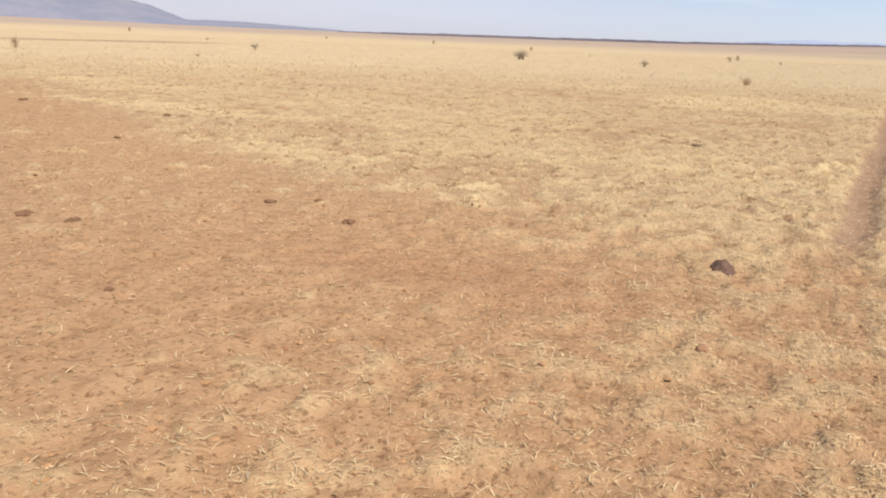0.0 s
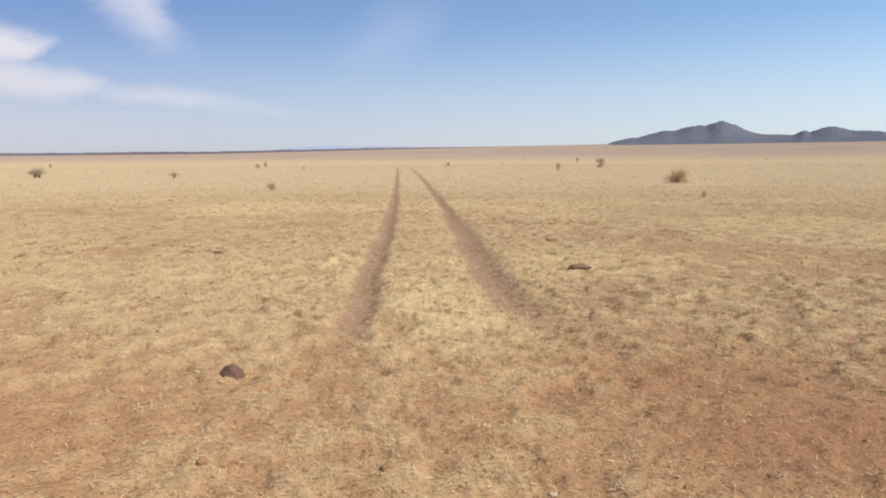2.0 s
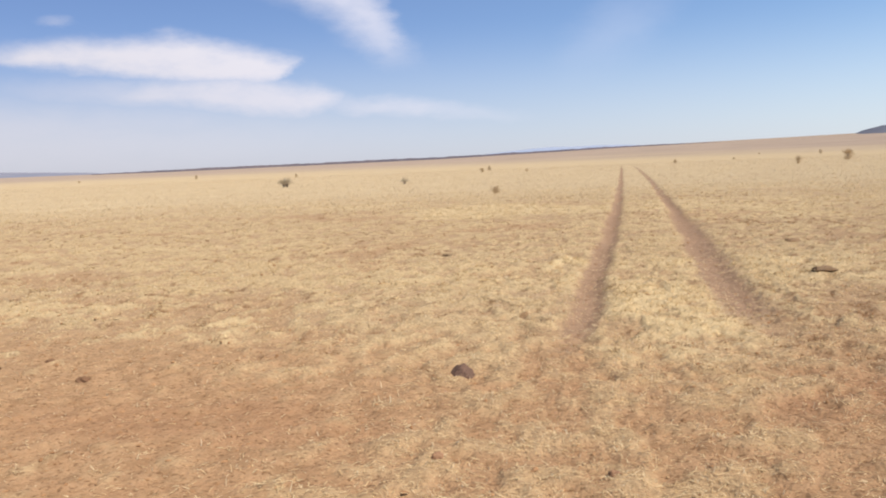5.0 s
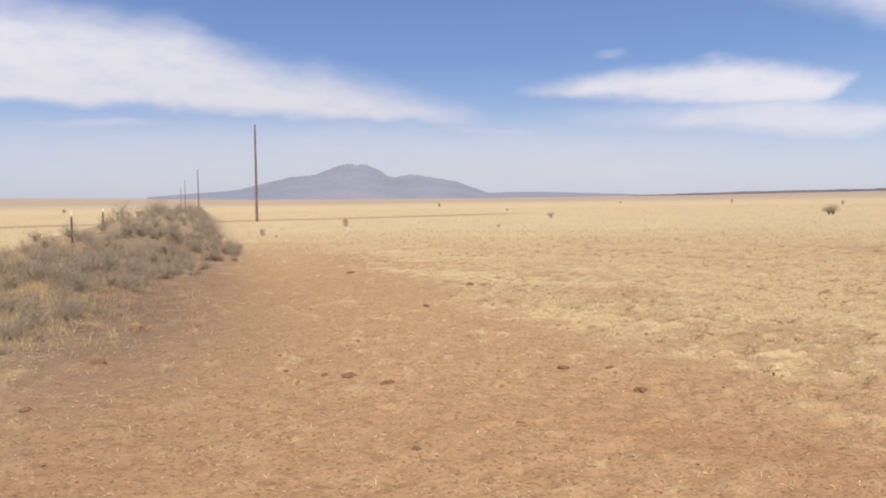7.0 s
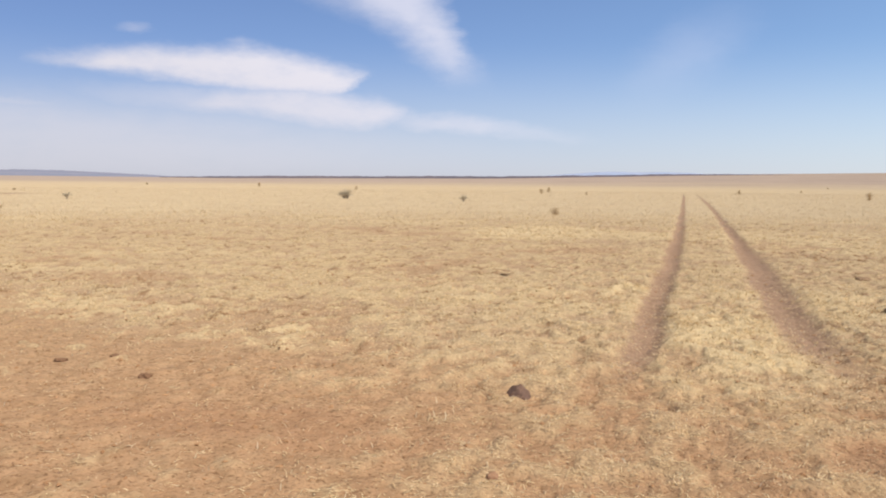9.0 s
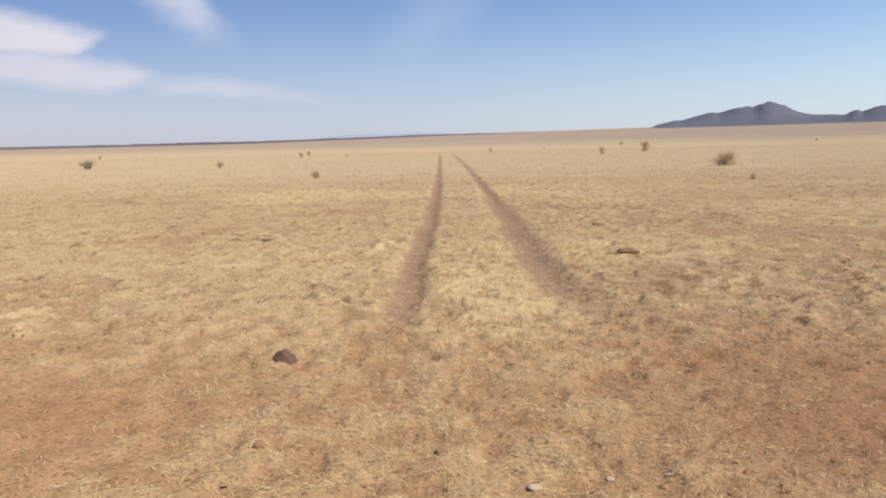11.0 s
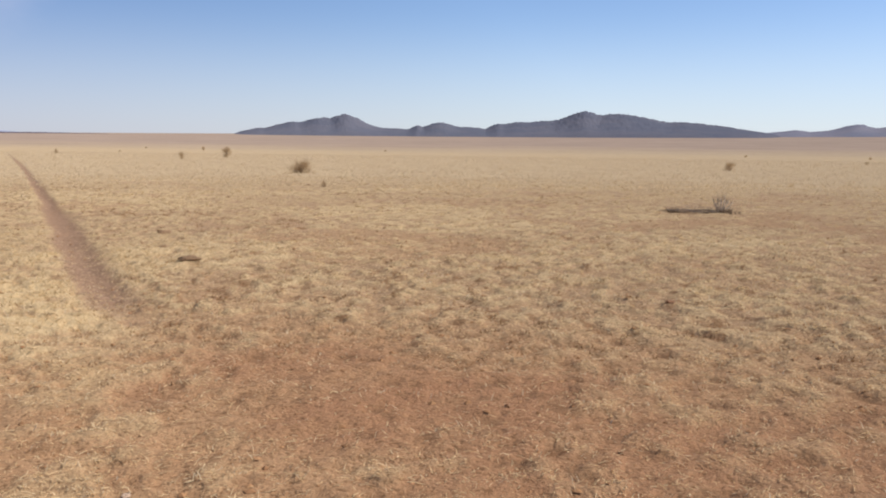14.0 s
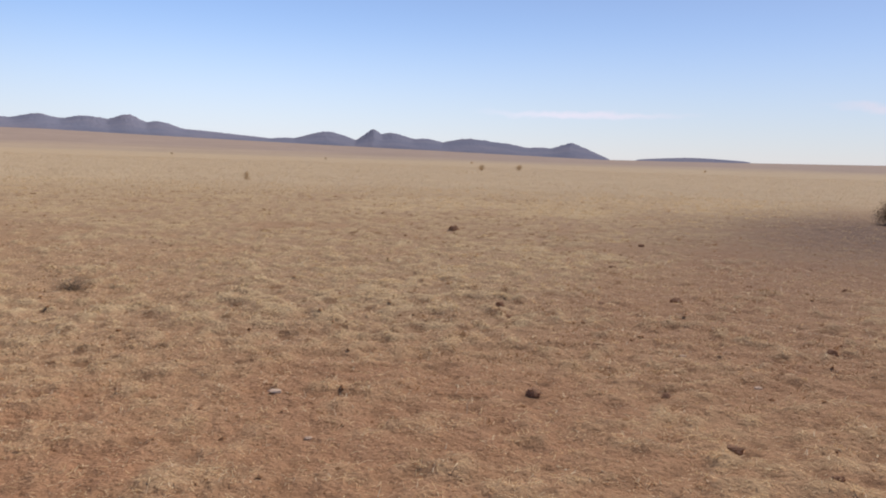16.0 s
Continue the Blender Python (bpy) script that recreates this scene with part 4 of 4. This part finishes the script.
for i, (x, y, size) in enumerate(((9.69, -0.21, 0.085), (9.1, -0.3, 0.08), (10.61, -2.37, 0.12), (6.17, -0.47, 0.085), (6.2, -1.4, 0.05), (5.16, -1.6, 0.075), (4.7, -2.0, 0.06), (13.8, -2.0, 0.1), (19.6, 0.9, 0.2),
                                  (10.1, -1.4, 0.07), (17.6, -3.1, 0.1), (12.0, -5.0, 0.1), (7.9, -3.2, 0.08), (6.52, 6.43, 0.075), (-1.08, 4.4, 0.06), (-0.09, 4.27, 0.055))):
    set_down("cow_pat", grass_pats[(i + 1) % 4], x, y, size * 0.95, i * 41, "dried dark dung lump among straw", "dung", "dung in the grass")


# ---- plants ----
def ribbons(name, paths, width, mat):
    """Thin flat twigs along paths of equal length; width: metres at the root, tapering."""
    P = np.asarray(paths, float)
    n, m, _ = P.shape
    d = np.gradient(P, axis=1)
    side = np.cross(d, np.random.default_rng(5).normal(size=(n, 1, 3)))
    side /= np.linalg.norm(side, axis=2, keepdims=True) + 1e-9
    w = (np.asarray(width).reshape(-1, 1) * np.linspace(1, 0.3, m)[None])[..., None] / 2
    verts = np.stack([P - side * w, P + side * w], 2).reshape(-1, 3)
    i = (np.arange(n)[:, None] * m + np.arange(m - 1)[None]).ravel() * 2
    return mesh_of(name, verts, [np.stack([i, i + 1, i + 3, i + 2], -1)], mat)


def rod(name, points, r0, r1, mat, sides=7):
    """A tapering round stem along points."""
    P = np.asarray(points, float)
    d = np.gradient(P, axis=0)
    d /= np.linalg.norm(d, axis=1, keepdims=True)
    a = np.cross(d, (0.31, 0.17, 0.0) if abs(d[:, 2]).mean() > 0.6 else (0, 0, 1.0))
    a /= np.linalg.norm(a, axis=1, keepdims=True)
    b = np.cross(d, a)
    t = np.linspace(0, 2 * np.pi, sides, endpoint=False)
    r = np.linspace(r0, r1, len(P))[:, None, None]
    V = P[:, None] + r * (np.cos(t)[None, :, None] * a[:, None] + np.sin(t)[None, :, None] * b[:, None])
    ids = np.arange(len(P) * sides).reshape(len(P), sides)
    nx = np.roll(ids, -1, 1)
    q = np.stack([ids[:-1], nx[:-1], nx[1:], ids[1:]], -1).reshape(-1, 4)
    return mesh_of(name, V.reshape(-1, 3), [q, ids[:1, ::-1], ids[-1:]], mat, True)


def tumbleweed(seed, radius):
    """A dead ball of twigs, springing from one stem and curling inwards at the tips."""
    g = np.random.default_rng(seed)
    n = 160
    way = g.normal(size=(n, 3))
    way[:, 2] = way[:, 2] * 0.8 + 0.15
    way /= np.linalg.norm(way, axis=1, keepdims=True)
    reach = radius * g.uniform(0.7, 1.05, n)
    root = np.array((0, 0, radius * 0.25)) + g.normal(0, 0.12 * radius, (n, 3))
    end = np.array((0, 0, radius * 0.75)) + way * (reach * np.array([1, 1, 0.8])[:, None]).T
    curl = np.cross(way, g.normal(size=(n, 3))) * radius * 0.35
    t = np.linspace(0, 1, 4)[None, :, None]
    paths = root[:, None] * (1 - t) + end[:, None] * t + curl[:, None] * np.sin(t * np.pi) + (curl * 0.6)[:, None] * t ** 3
    k = g.integers(0, n, 180)
    at = g.uniform(0.45, 0.95, 180)[:, None]
    start = root[k] * (1 - at) + end[k] * at + curl[k] * np.sin(at * np.pi)
    off = g.normal(0, 0.2 * radius, (180, 3))
    twigs = start[:, None] + off[:, None] * np.linspace(0, 1, 4)[None, :, None] + g.normal(0, 0.025 * radius, (180, 4, 3))
    allp = np.concatenate([paths, twigs])
    allp[..., 2] = np.maximum(allp[..., 2], 0.0)
    top = new("tumbleweed", ribbons("tumbleweed", allp, np.concatenate([np.full(n, 0.011), np.full(180, 0.008)]), twig_mat))
    part("stem", rod("stem", ((0, 0, 0), (0.02, 0.01, radius * 0.2), (0, 0.03, radius * 0.45)), 0.018, 0.01, bark_mat), top, label="woody stem")
    return tagged(top, "dead grey tumbleweed caught along the fence", "tumbleweed", "tumbleweeds along the fence")


def leafy(name, seed, wide, tall, mat, label, clumps=60, leaf=0.07, group="", stems=7):
    """A small desert shrub: forked stems and an uneven crown of small leaf clumps."""
    g = np.random.default_rng(seed)
    base = tagged(new(name), label, "shrub", group)
    tips = []
    for i in range(stems):
        a, lean = g.uniform(0, 2 * np.pi), g.uniform(0.15, 0.9)
        tip = np.array((np.cos(a) * wide * 0.42 * lean, np.sin(a) * wide * 0.42 * lean, tall * g.uniform(0.5, 0.85)))
        mid = tip * (0.4, 0.4, 0.55) + g.normal(0, 0.04 * wide, 3) * (1, 1, 0)
        part("stem", rod("stem", ((0, 0, -0.03), mid, tip), 0.018 * wide, 0.006 * wide, bark_mat, 5), base)
        tips.append(tip)
    c = np.array(tips)[g.integers(0, stems, clumps)] + g.normal(0, 1, (clumps, 3)) * (wide * 0.16, wide * 0.16, tall * 0.13)
    low = g.uniform(0, 1, clumps) < 0.3
    c[low, 2] = g.uniform(0.1, 0.45, low.sum()) * tall
    c[:, 2] = np.clip(c[:, 2], 0.06 * tall, tall)
    per = 34
    p = np.repeat(c, per, 0) + g.normal(0, 1, (clumps * per, 3)) * leaf * 1.25
    p[:, 2] = np.maximum(p[:, 2], 0.01)
    d, e = g.normal(size=p.shape), g.normal(size=p.shape)
    d = d / np.linalg.norm(d, axis=1, keepdims=True) * leaf * 0.6
    e = e / np.linalg.norm(e, axis=1, keepdims=True) * leaf * 0.3
    V = np.stack([p - e, p + e, p + d], 1).reshape(-1, 3)
    i = np.arange(len(p)) * 3
    part("crown", mesh_of("crown", V, [np.stack([i, i + 1, i + 2], -1)], mat), base)
    return base


def yucca(seed, heads, tall, label, group="yuccas on the plain"):
    """Short trunks, each with a ball of stiff narrow leaves and a skirt of dead ones."""
    g = np.random.default_rng(seed)
    base = tagged(new("yucca"), label, "yucca", group)
    for i in range(heads):
        a = g.uniform(0, 2 * np.pi)
        off = np.array((np.cos(a), np.sin(a), 0)) * (0.16 * i)
        h = tall * g.uniform(0.18, 0.36)
        top = off + (g.normal(0, 0.05), g.normal(0, 0.05), h)
        trunk = part("trunk", rod("trunk", (off + (0, 0, -0.05), off * 1.02 + (0, 0, h * 0.5), top), 0.07, 0.06, bark_mat, 8), base)
        n = 90
        way = g.normal(size=(n, 3))
        way[:, 2] = np.abs(way[:, 2]) * 0.8 + 0.1
        way /= np.linalg.norm(way, axis=1, keepdims=True)
        length = tall * g.uniform(0.42, 0.68, n)
        t = np.linspace(0, 1, 4)[None, :, None]
        paths = top + way[:, None] * t * length[:, None, None] - np.array((0, 0, 0.08)) * t ** 2 * length[:, None, None]
        part("leaves", ribbons("leaves", paths, np.full(n, 0.035), yucca_mat), trunk)
        skirt = g.normal(size=(40, 3))
        skirt[:, 2] = -np.abs(skirt[:, 2]) - 0.6
        skirt /= np.linalg.norm(skirt, axis=1, keepdims=True)
        paths = top + skirt[:, None] * t * (h * g.uniform(0.5, 0.9, 40))[:, None, None]
        part("dead_leaves", ribbons("dead_leaves", paths, np.full(40, 0.03), twig_mat), trunk, label="hanging dry grey leaves")
    return base


def plant(ob, x, y, turn=0, scale=1.0):
    ob.matrix_basis = pose(x, y, float(on_ground(x, y)) - 0.02, 0, 0, turn) @ Matrix.Diagonal((scale, scale, scale, 1))
    return ob


# weeds banked against the fence
weeds = [tumbleweed(200 + i, r) for i, r in enumerate((0.34, 0.42, 0.5, 0.6))]
g = np.random.default_rng(210)
spots = []
while len(spots) < 425:
    n = len(spots)
    s = 9.3 + 10.7 * g.uniform(0, 1) ** 1.35 if n < 175 else g.uniform(18, 35) if n < 312 else 34 + 80 * g.uniform(0, 1) ** 1.3
    near = np.interp(s, (8, 11, 14, 18, 28, 34, 60, 120), (3.0, 2.3, 1.8, 1.1, -0.7, -0.7, 0.2, 1.0))
    q = near + g.uniform(0, 3.4) if n < 175 else near + abs(g.normal(0, 1)) * 2.6
    if q < 8.5:
        spots.append((s, q, near))
bank_verts, bank_faces = [], []
for i, (s, q, near) in enumerate(spots):
    x, y = s * ROAD[0] + q * SIDE[0], s * ROAD[1] + q * SIDE[1]
    inside = min(1.0, max(0.0, (q - near) / 1.2))
    z = float(on_ground(x, y)) + max(0.0, g.uniform(-0.3, 0.36)) * inside * float(step(s, 16, 26))
    size = g.uniform(0.75, 1.2) * float(np.interp(s, (9, 14, 22, 34, 60), (0.65, 0.82, 0.92, 0.95, 1.3)))
    size *= 0.68 + 0.32 * inside
    m = pose(x, y, z - 0.04, g.uniform(-25, 25), g.uniform(-25, 25), g.uniform(0, 360)) @ Matrix.Scale(size, 4)
    if i < 4:
        weeds[i].matrix_basis = m
    elif s < 36.5:
        copy_thing(weeds[i % 4], m)
    else:
        src = weeds[i % 4].data
        co = np.array([v.co for v in src.vertices])
        faces = np.array([f.vertices for f in src.polygons]).reshape(-1, 3, 4)[::2].reshape(-1, 4)
        bank_faces.append(faces + sum(len(v) for v in bank_verts))
        bank_verts.append(co @ np.array(m.to_3x3()).T + np.array(m.translation))
tagged(new("tumbleweed_bank", mesh_of("tumbleweed_bank", np.concatenate(bank_verts), [np.concatenate(bank_faces)], twig_mat)), "long grey bank of dead tumbleweeds farther along the fence", "tumbleweeds", kind="stuff")

plant(leafy("shrub", 301, 1.35, 0.8, shrub_mat, "rounded olive-brown shrub standing in dry grass", 90, 0.09), 18.6, 54.0)
plant(leafy("shrub", 302, 1.5, 1.35, shrub_mat, "upright dark shrub far out in dry grass", 80, 0.10), 30.0, 121.0)
plant(leafy("shrub", 303, 0.95, 0.7, shrub_mat, "small rounded shrub in dry grass", 60, 0.08), 61.6, 56.2)
plant(yucca(311, 1, 0.95, "single small yucca with stiff grey-green leaves"), -19.9, 75.5)
plant(yucca(312, 4, 1.3, "broad yucca clump with several heads and dry skirts"), -34.3, 81.6, 40)
plant(yucca(313, 1, 0.95, "single dark yucca standing in pale grass"), -53.8, 62.8)
small = leafy("bush", 320, 0.75, 0.65, shrub_mat, "small dark bush far out on the plain", 40, 0.08, "bushes on the plain", 5)
tall_one = leafy("bush", 321, 0.6, 0.95, shrub_mat, "narrow dark bush far out on the plain", 40, 0.08, "bushes on the plain", 5)
plant(small, -6.9, 45.8, 0, 0.6)
plant(tall_one, 20.8, 106.3)
for i, (x, y, scale) in enumerate(((61, 278, 2.0), (62, 402, 2.4), (9.8, 159, 1.2), (25.8, 203, 1.4), (-67.8, 166.9, 1.2), (-29.2, 176, 1.6), (-24.9, 160, 1.4), (-14.1, 127, 1.2), (-22.3, 135, 1.1),
                                   (114.7, 78.8, 1.5), (134.4, 3.0, 3.0), (153.2, -3.3, 3.3), (53, 16.3, 0.8), (-39.6, 40.6, 0.7), (-52.3, 36.9, 1.0), (-95, 100, 1.3), (-200, 179, 1.9), (-216, 68, 3.0), (205, 140, 2.2),
                                   (212, 188, 2.4), (290, 118, 2.4), (280, 60, 2.2), (330, 12, 2.6), (250, -60, 2.2), (12.7, 33.7, 0.45), (-180, 250, 2.4), (-120, 220, 1.8), (150, 330, 2.6), (-41.7, 23.6, 0.6), (-38.6, 22.6, 0.5))):
    src = small if i % 2 or x > 70 else tall_one
    copy_thing(src, pose(x, y, float(on_ground(x, y)) - 0.03, 0, 0, i * 53) @ Matrix.Scale(scale * 0.72, 4))


def dead_shrub():
    """A dead bush: a fan of bleached stems over a dark matted base, and a fallen branch trailing off along the ground."""
    g = np.random.default_rng(330)
    base = tagged(new("dead_shrub"), "dead shrub with bleached upright stems and a fallen branch", "dead shrub")
    for i in range(13):
        across, deep = (i - 6) / 6 * 0.27 + g.normal(0, 0.02), g.normal(0, 0.09)
        tip = np.array((across, deep, g.uniform(0.36, 0.56) - 0.5 * abs(across)))
        stem = part("stem", rod("stem", ((across * 0.15, deep * 0.2, -0.03), tip * (0.5, 0.6, 0.45), tip), 0.02, 0.008, bleached_mat, 6), base)
        twigs = tip * 0.8 + g.normal(0, 0.07, (12, 1, 3)) * np.linspace(0, 1, 4)[None, :, None] + np.array((0, 0, 0.12)) * np.linspace(0, 1, 4)[None, :, None]
        part("twigs", ribbons("twigs", twigs, np.full(12, 0.007), twig_mat), stem)
    skirt = g.normal(0, 1, (240, 1, 3)) * (0.17, 0.12, 0) + np.array((0.06, 0, 0.0)) + np.linspace(0, 1, 4)[None, :, None] * (g.normal(0, 1, (240, 1, 3)) * (0.06, 0.06, 0) + np.array((0, 0, 1)) * g.uniform(0.05, 0.2, (240, 1, 1)))
    tagged(part("matted_base", ribbons("matted_base", skirt, np.full(240, 0.014), tuft_mat), base, label="dark matted grass round the stems"), kind="stuff")
    for i in range(3):
        y0 = g.uniform(-0.12, 0.12)
        pts = [(-0.1 - 0.33 * k * (1 + 0.08 * i), y0 + g.normal(0, 0.06), 0.05 + g.uniform(-0.02, 0.05)) for k in range(5)]
        part("fallen_branch", rod("fallen_branch", pts, 0.022, 0.010, bark_mat, 6), base)
    mass = np.array((-0.7, 0, 0.05)) + g.normal(0, 1, (260, 1, 3)) * (0.42, 0.16, 0.02) + np.cumsum(g.normal(0, 0.04, (260, 4, 3)), axis=1)
    mass[..., 2] = np.clip(mass[..., 2], 0.0, 0.2)
    tagged(part("brushwood", ribbons("brushwood", mass, np.full(260, 0.010), twig_mat), base), kind="stuff")
    knot = np.array((-1.25, 0, 0.0)) + g.normal(0, 1, (120, 1, 3)) * (0.1, 0.08, 0) + np.linspace(0, 1, 4)[None, :, None] * (g.normal(0, 1, (120, 1, 3)) * (0.06, 0.06, 0) + np.array((0, 0, 1)) * g.uniform(0.04, 0.17, (120, 1, 1)))
    tagged(part("matted_end", ribbons("matted_end", knot, np.full(120, 0.014), tuft_mat), base, label="dark matted tuft at the branch's end"), kind="stuff")
    return base


plant(dead_shrub(), 17.56, 16.05, -41)


def soil_mound(x, y, long, wide, high, turn, seed):
    ob = new("soil_mound", lump_mesh("soil_mound", dark_soil_mat, seed, 0.8, 3, 0.4))
    ob.matrix_basis = pose(x, y, float(on_ground(x, y)) - high * 0.35, 0, 0, turn) @ Matrix.Diagonal((long, wide, high, 1))
    return tagged(ob, "low brown mound of loose soil in dry grass", "mound", "soil mounds in the grass")


for i, (x, y, size) in enumerate(((2.62, 11.85, 0.19), (3.0, 16.0, 0.2))):
    soil_mound(x, y, size * 0.8, size * 0.5, size * 0.26, 10 + 25 * i, 62 + i)
weed = tumbleweed(340, 0.4)
weed.data.materials[0] = tuft_mat
weed.matrix_basis = pose(9.6, 4.8, float(on_ground(9.6, 4.8)) - 0.02, 0, 0, 25) @ Matrix.Diagonal((0.7, 0.55, 0.3, 1))
tagged(weed, "small flattened grey dead weed in the grass", "tumbleweed", "weeds in the open grass")

# taller grass growing through the weeds
g = np.random.default_rng(350)
s, q = 10.5 + 15 * g.uniform(0, 1, 1700) ** 1.2, 4.0 + g.normal(0, 1.0, 1700)
x, y = s * ROAD[0] + q * SIDE[0], s * ROAD[1] + q * SIDE[1]
k, bx, by = spread(x, y, 18, 0.12, g)
spikes("fence_grass", "taller pale grass growing through tumbleweeds", bx, by, on_ground(bx, by) - 0.01, g.uniform(0.06, 0.27, len(k)), g.uniform(0.4, 1.4, len(k)), g.uniform(0.006, 0.012, len(k)), g, fence_grass_mat)

# low clumps of old stubble that stand out in the grass
def stubble_clump(seed):
    g = np.random.default_rng(seed)
    n = 420
    root = g.normal(0, 1, (n, 3)) * (0.42, 0.26, 0)
    tip = root + np.stack([g.normal(0, 0.12, n), g.normal(0, 0.12, n), g.uniform(0.05, 0.28, n) * np.exp(-(root[:, 0] ** 2 + root[:, 1] ** 2) * 1.5)], -1)
    t4 = np.linspace(0, 1, 3)[None, :, None]
    return tagged(new("stubble_clump", ribbons("stubble_clump", root[:, None] * (1 - t4) + tip[:, None] * t4, np.full(n, 0.022), root_mat)), "low clump of old grey-brown stubble", "grass clump", "stubble clumps", "stuff")


heaps = [stubble_clump(360), stubble_clump(361)]
for i, (x, y, size) in enumerate(((2.62, 11.87, 0.12), (-3.17, 14.6, 0.3), (-5.05, 9.4, 0.24), (3.0, 16.04, 0.18), (8.64, 16.4, 0.3), (7.76, 12.36, 0.16), (-7.17, 12.5, 0.25), (-3.24, 6.32, 0.14), (-2.29, 7.35, 0.12),
                                  (-5.6, 16.2, 0.2), (-10.6, 29.2, 0.5), (2.2, 4.78, 0.13), (1.8, 4.3, 0.12), (6.17, 21.0, 0.3), (5.5, 10.5, 0.2), (7.67, 2.24, 0.2), (8.95, 3.03, 0.22), (4.35, 4.72, 0.12),
                                  (14.35, 9.17, 0.3), (-0.61, 4.97, 0.1), (20.1, 8.6, 0.35), (16.3, 2.24, 0.25))):
    m = pose(x, y, float(on_ground(x, y)) - 0.01, 0, 0, 40 * i if i % 2 else 10) @ Matrix.Scale(size, 4)
    if i < 2:
        heaps[i].matrix_basis = m
    else:
        copy_thing(heaps[i % 2], m)

# a heap of blown weeds beside the road, on its far side
plant(leafy("brush", 370, 1.1, 0.75, tuft_mat, "dark brushy weed beside the dirt road", 90, 0.07), 28.7, -13.15)
for i, (x, y, scale) in enumerate(((30.3, -14.9, 1.2), (31.8, -16.2, 1.3), (30.9, -15.6, 1.1))):
    copy_thing(weeds[i % 4], pose(x, y, float(on_ground(x, y)) - 0.03, 8 * i, -12, 70 * i) @ Matrix.Scale(scale, 4))


# ---- fence posts and utility poles ----
def fence_post():
    """A studded steel post with a flange, its head painted white."""
    bm = bmesh.new()
    for x0, x1, y0, y1 in ((-0.03, 0.03, -0.006, 0.006), (-0.006, 0.006, 0.006, 0.045)):
        bmesh.ops.create_cube(bm, size=1.0, matrix=Matrix.LocRotScale(((x0 + x1) / 2, (y0 + y1) / 2, 0.55), None, (x1 - x0, y1 - y0, 1.3)))
    for k in range(14):
        bmesh.ops.create_cube(bm, size=1.0, matrix=Matrix.LocRotScale((0, -0.010, 0.12 + 0.078 * k), None, (0.014, 0.010, 0.018)))
    me = bpy.data.meshes.new("fence_post")
    bm.to_mesh(me)
    bm.free()
    me.materials.append(post_mat)
    ob = tagged(new("fence_post", me), "dark steel fence post with a white painted head", "fence post", "posts of the fence")
    bm = bmesh.new()
    for x0, x1, y0, y1 in ((-0.034, 0.034, -0.010, 0.010), (-0.010, 0.010, 0.010, 0.049)):
        bmesh.ops.create_cube(bm, size=1.0, matrix=Matrix.LocRotScale(((x0 + x1) / 2, (y0 + y1) / 2, 1.33), None, (x1 - x0, y1 - y0, 0.12)))
    me = bpy.data.meshes.new("white_head")
    bm.to_mesh(me)
    bm.free()
    me.materials.append(white_mat)
    part("white_head", me, ob, label="white painted head")
    return ob


post = fence_post()
for i, (az, r) in enumerate(((72.5, 31), (70.55, 44), (69.55, 57), (68.85, 70), (68.3, 83), (67.95, 96), (67.65, 109))):
    x, y = -math.sin(radians(az)) * r, math.cos(radians(az)) * r
    m = pose(x, y, float(land(x, y)) + (1.60 + r * math.tan(radians(-0.18)) - 1.39 - float(land(x, y))) * 0.7, 0, 1.5 * math.sin(i * 2.1), 64)
    if i == 0:
        post.matrix_basis = m
    else:
        copy_thing(post, m)

shaft = [(0, 0, z) for z in np.linspace(-0.6, 9.75, 12)]
pole = tagged(new("utility_pole", rod("utility_pole", shaft, 0.145, 0.085, pole_mat, 14)), "tall bare wooden utility pole without crossarms", "utility pole", "poles along the road")
for i, (az, r, lean) in enumerate(((60.7, 86, 0.3), (64.35, 198, 0), (65.17, 287, 0.2), (65.42, 400, 0))):
    x, y = -math.sin(radians(az)) * r, math.cos(radians(az)) * r
    m = pose(x, y, float(land(x, y)), 0, lean, 30 * i)
    if i == 0:
        pole.matrix_basis = m
    else:
        copy_thing(pole, m)
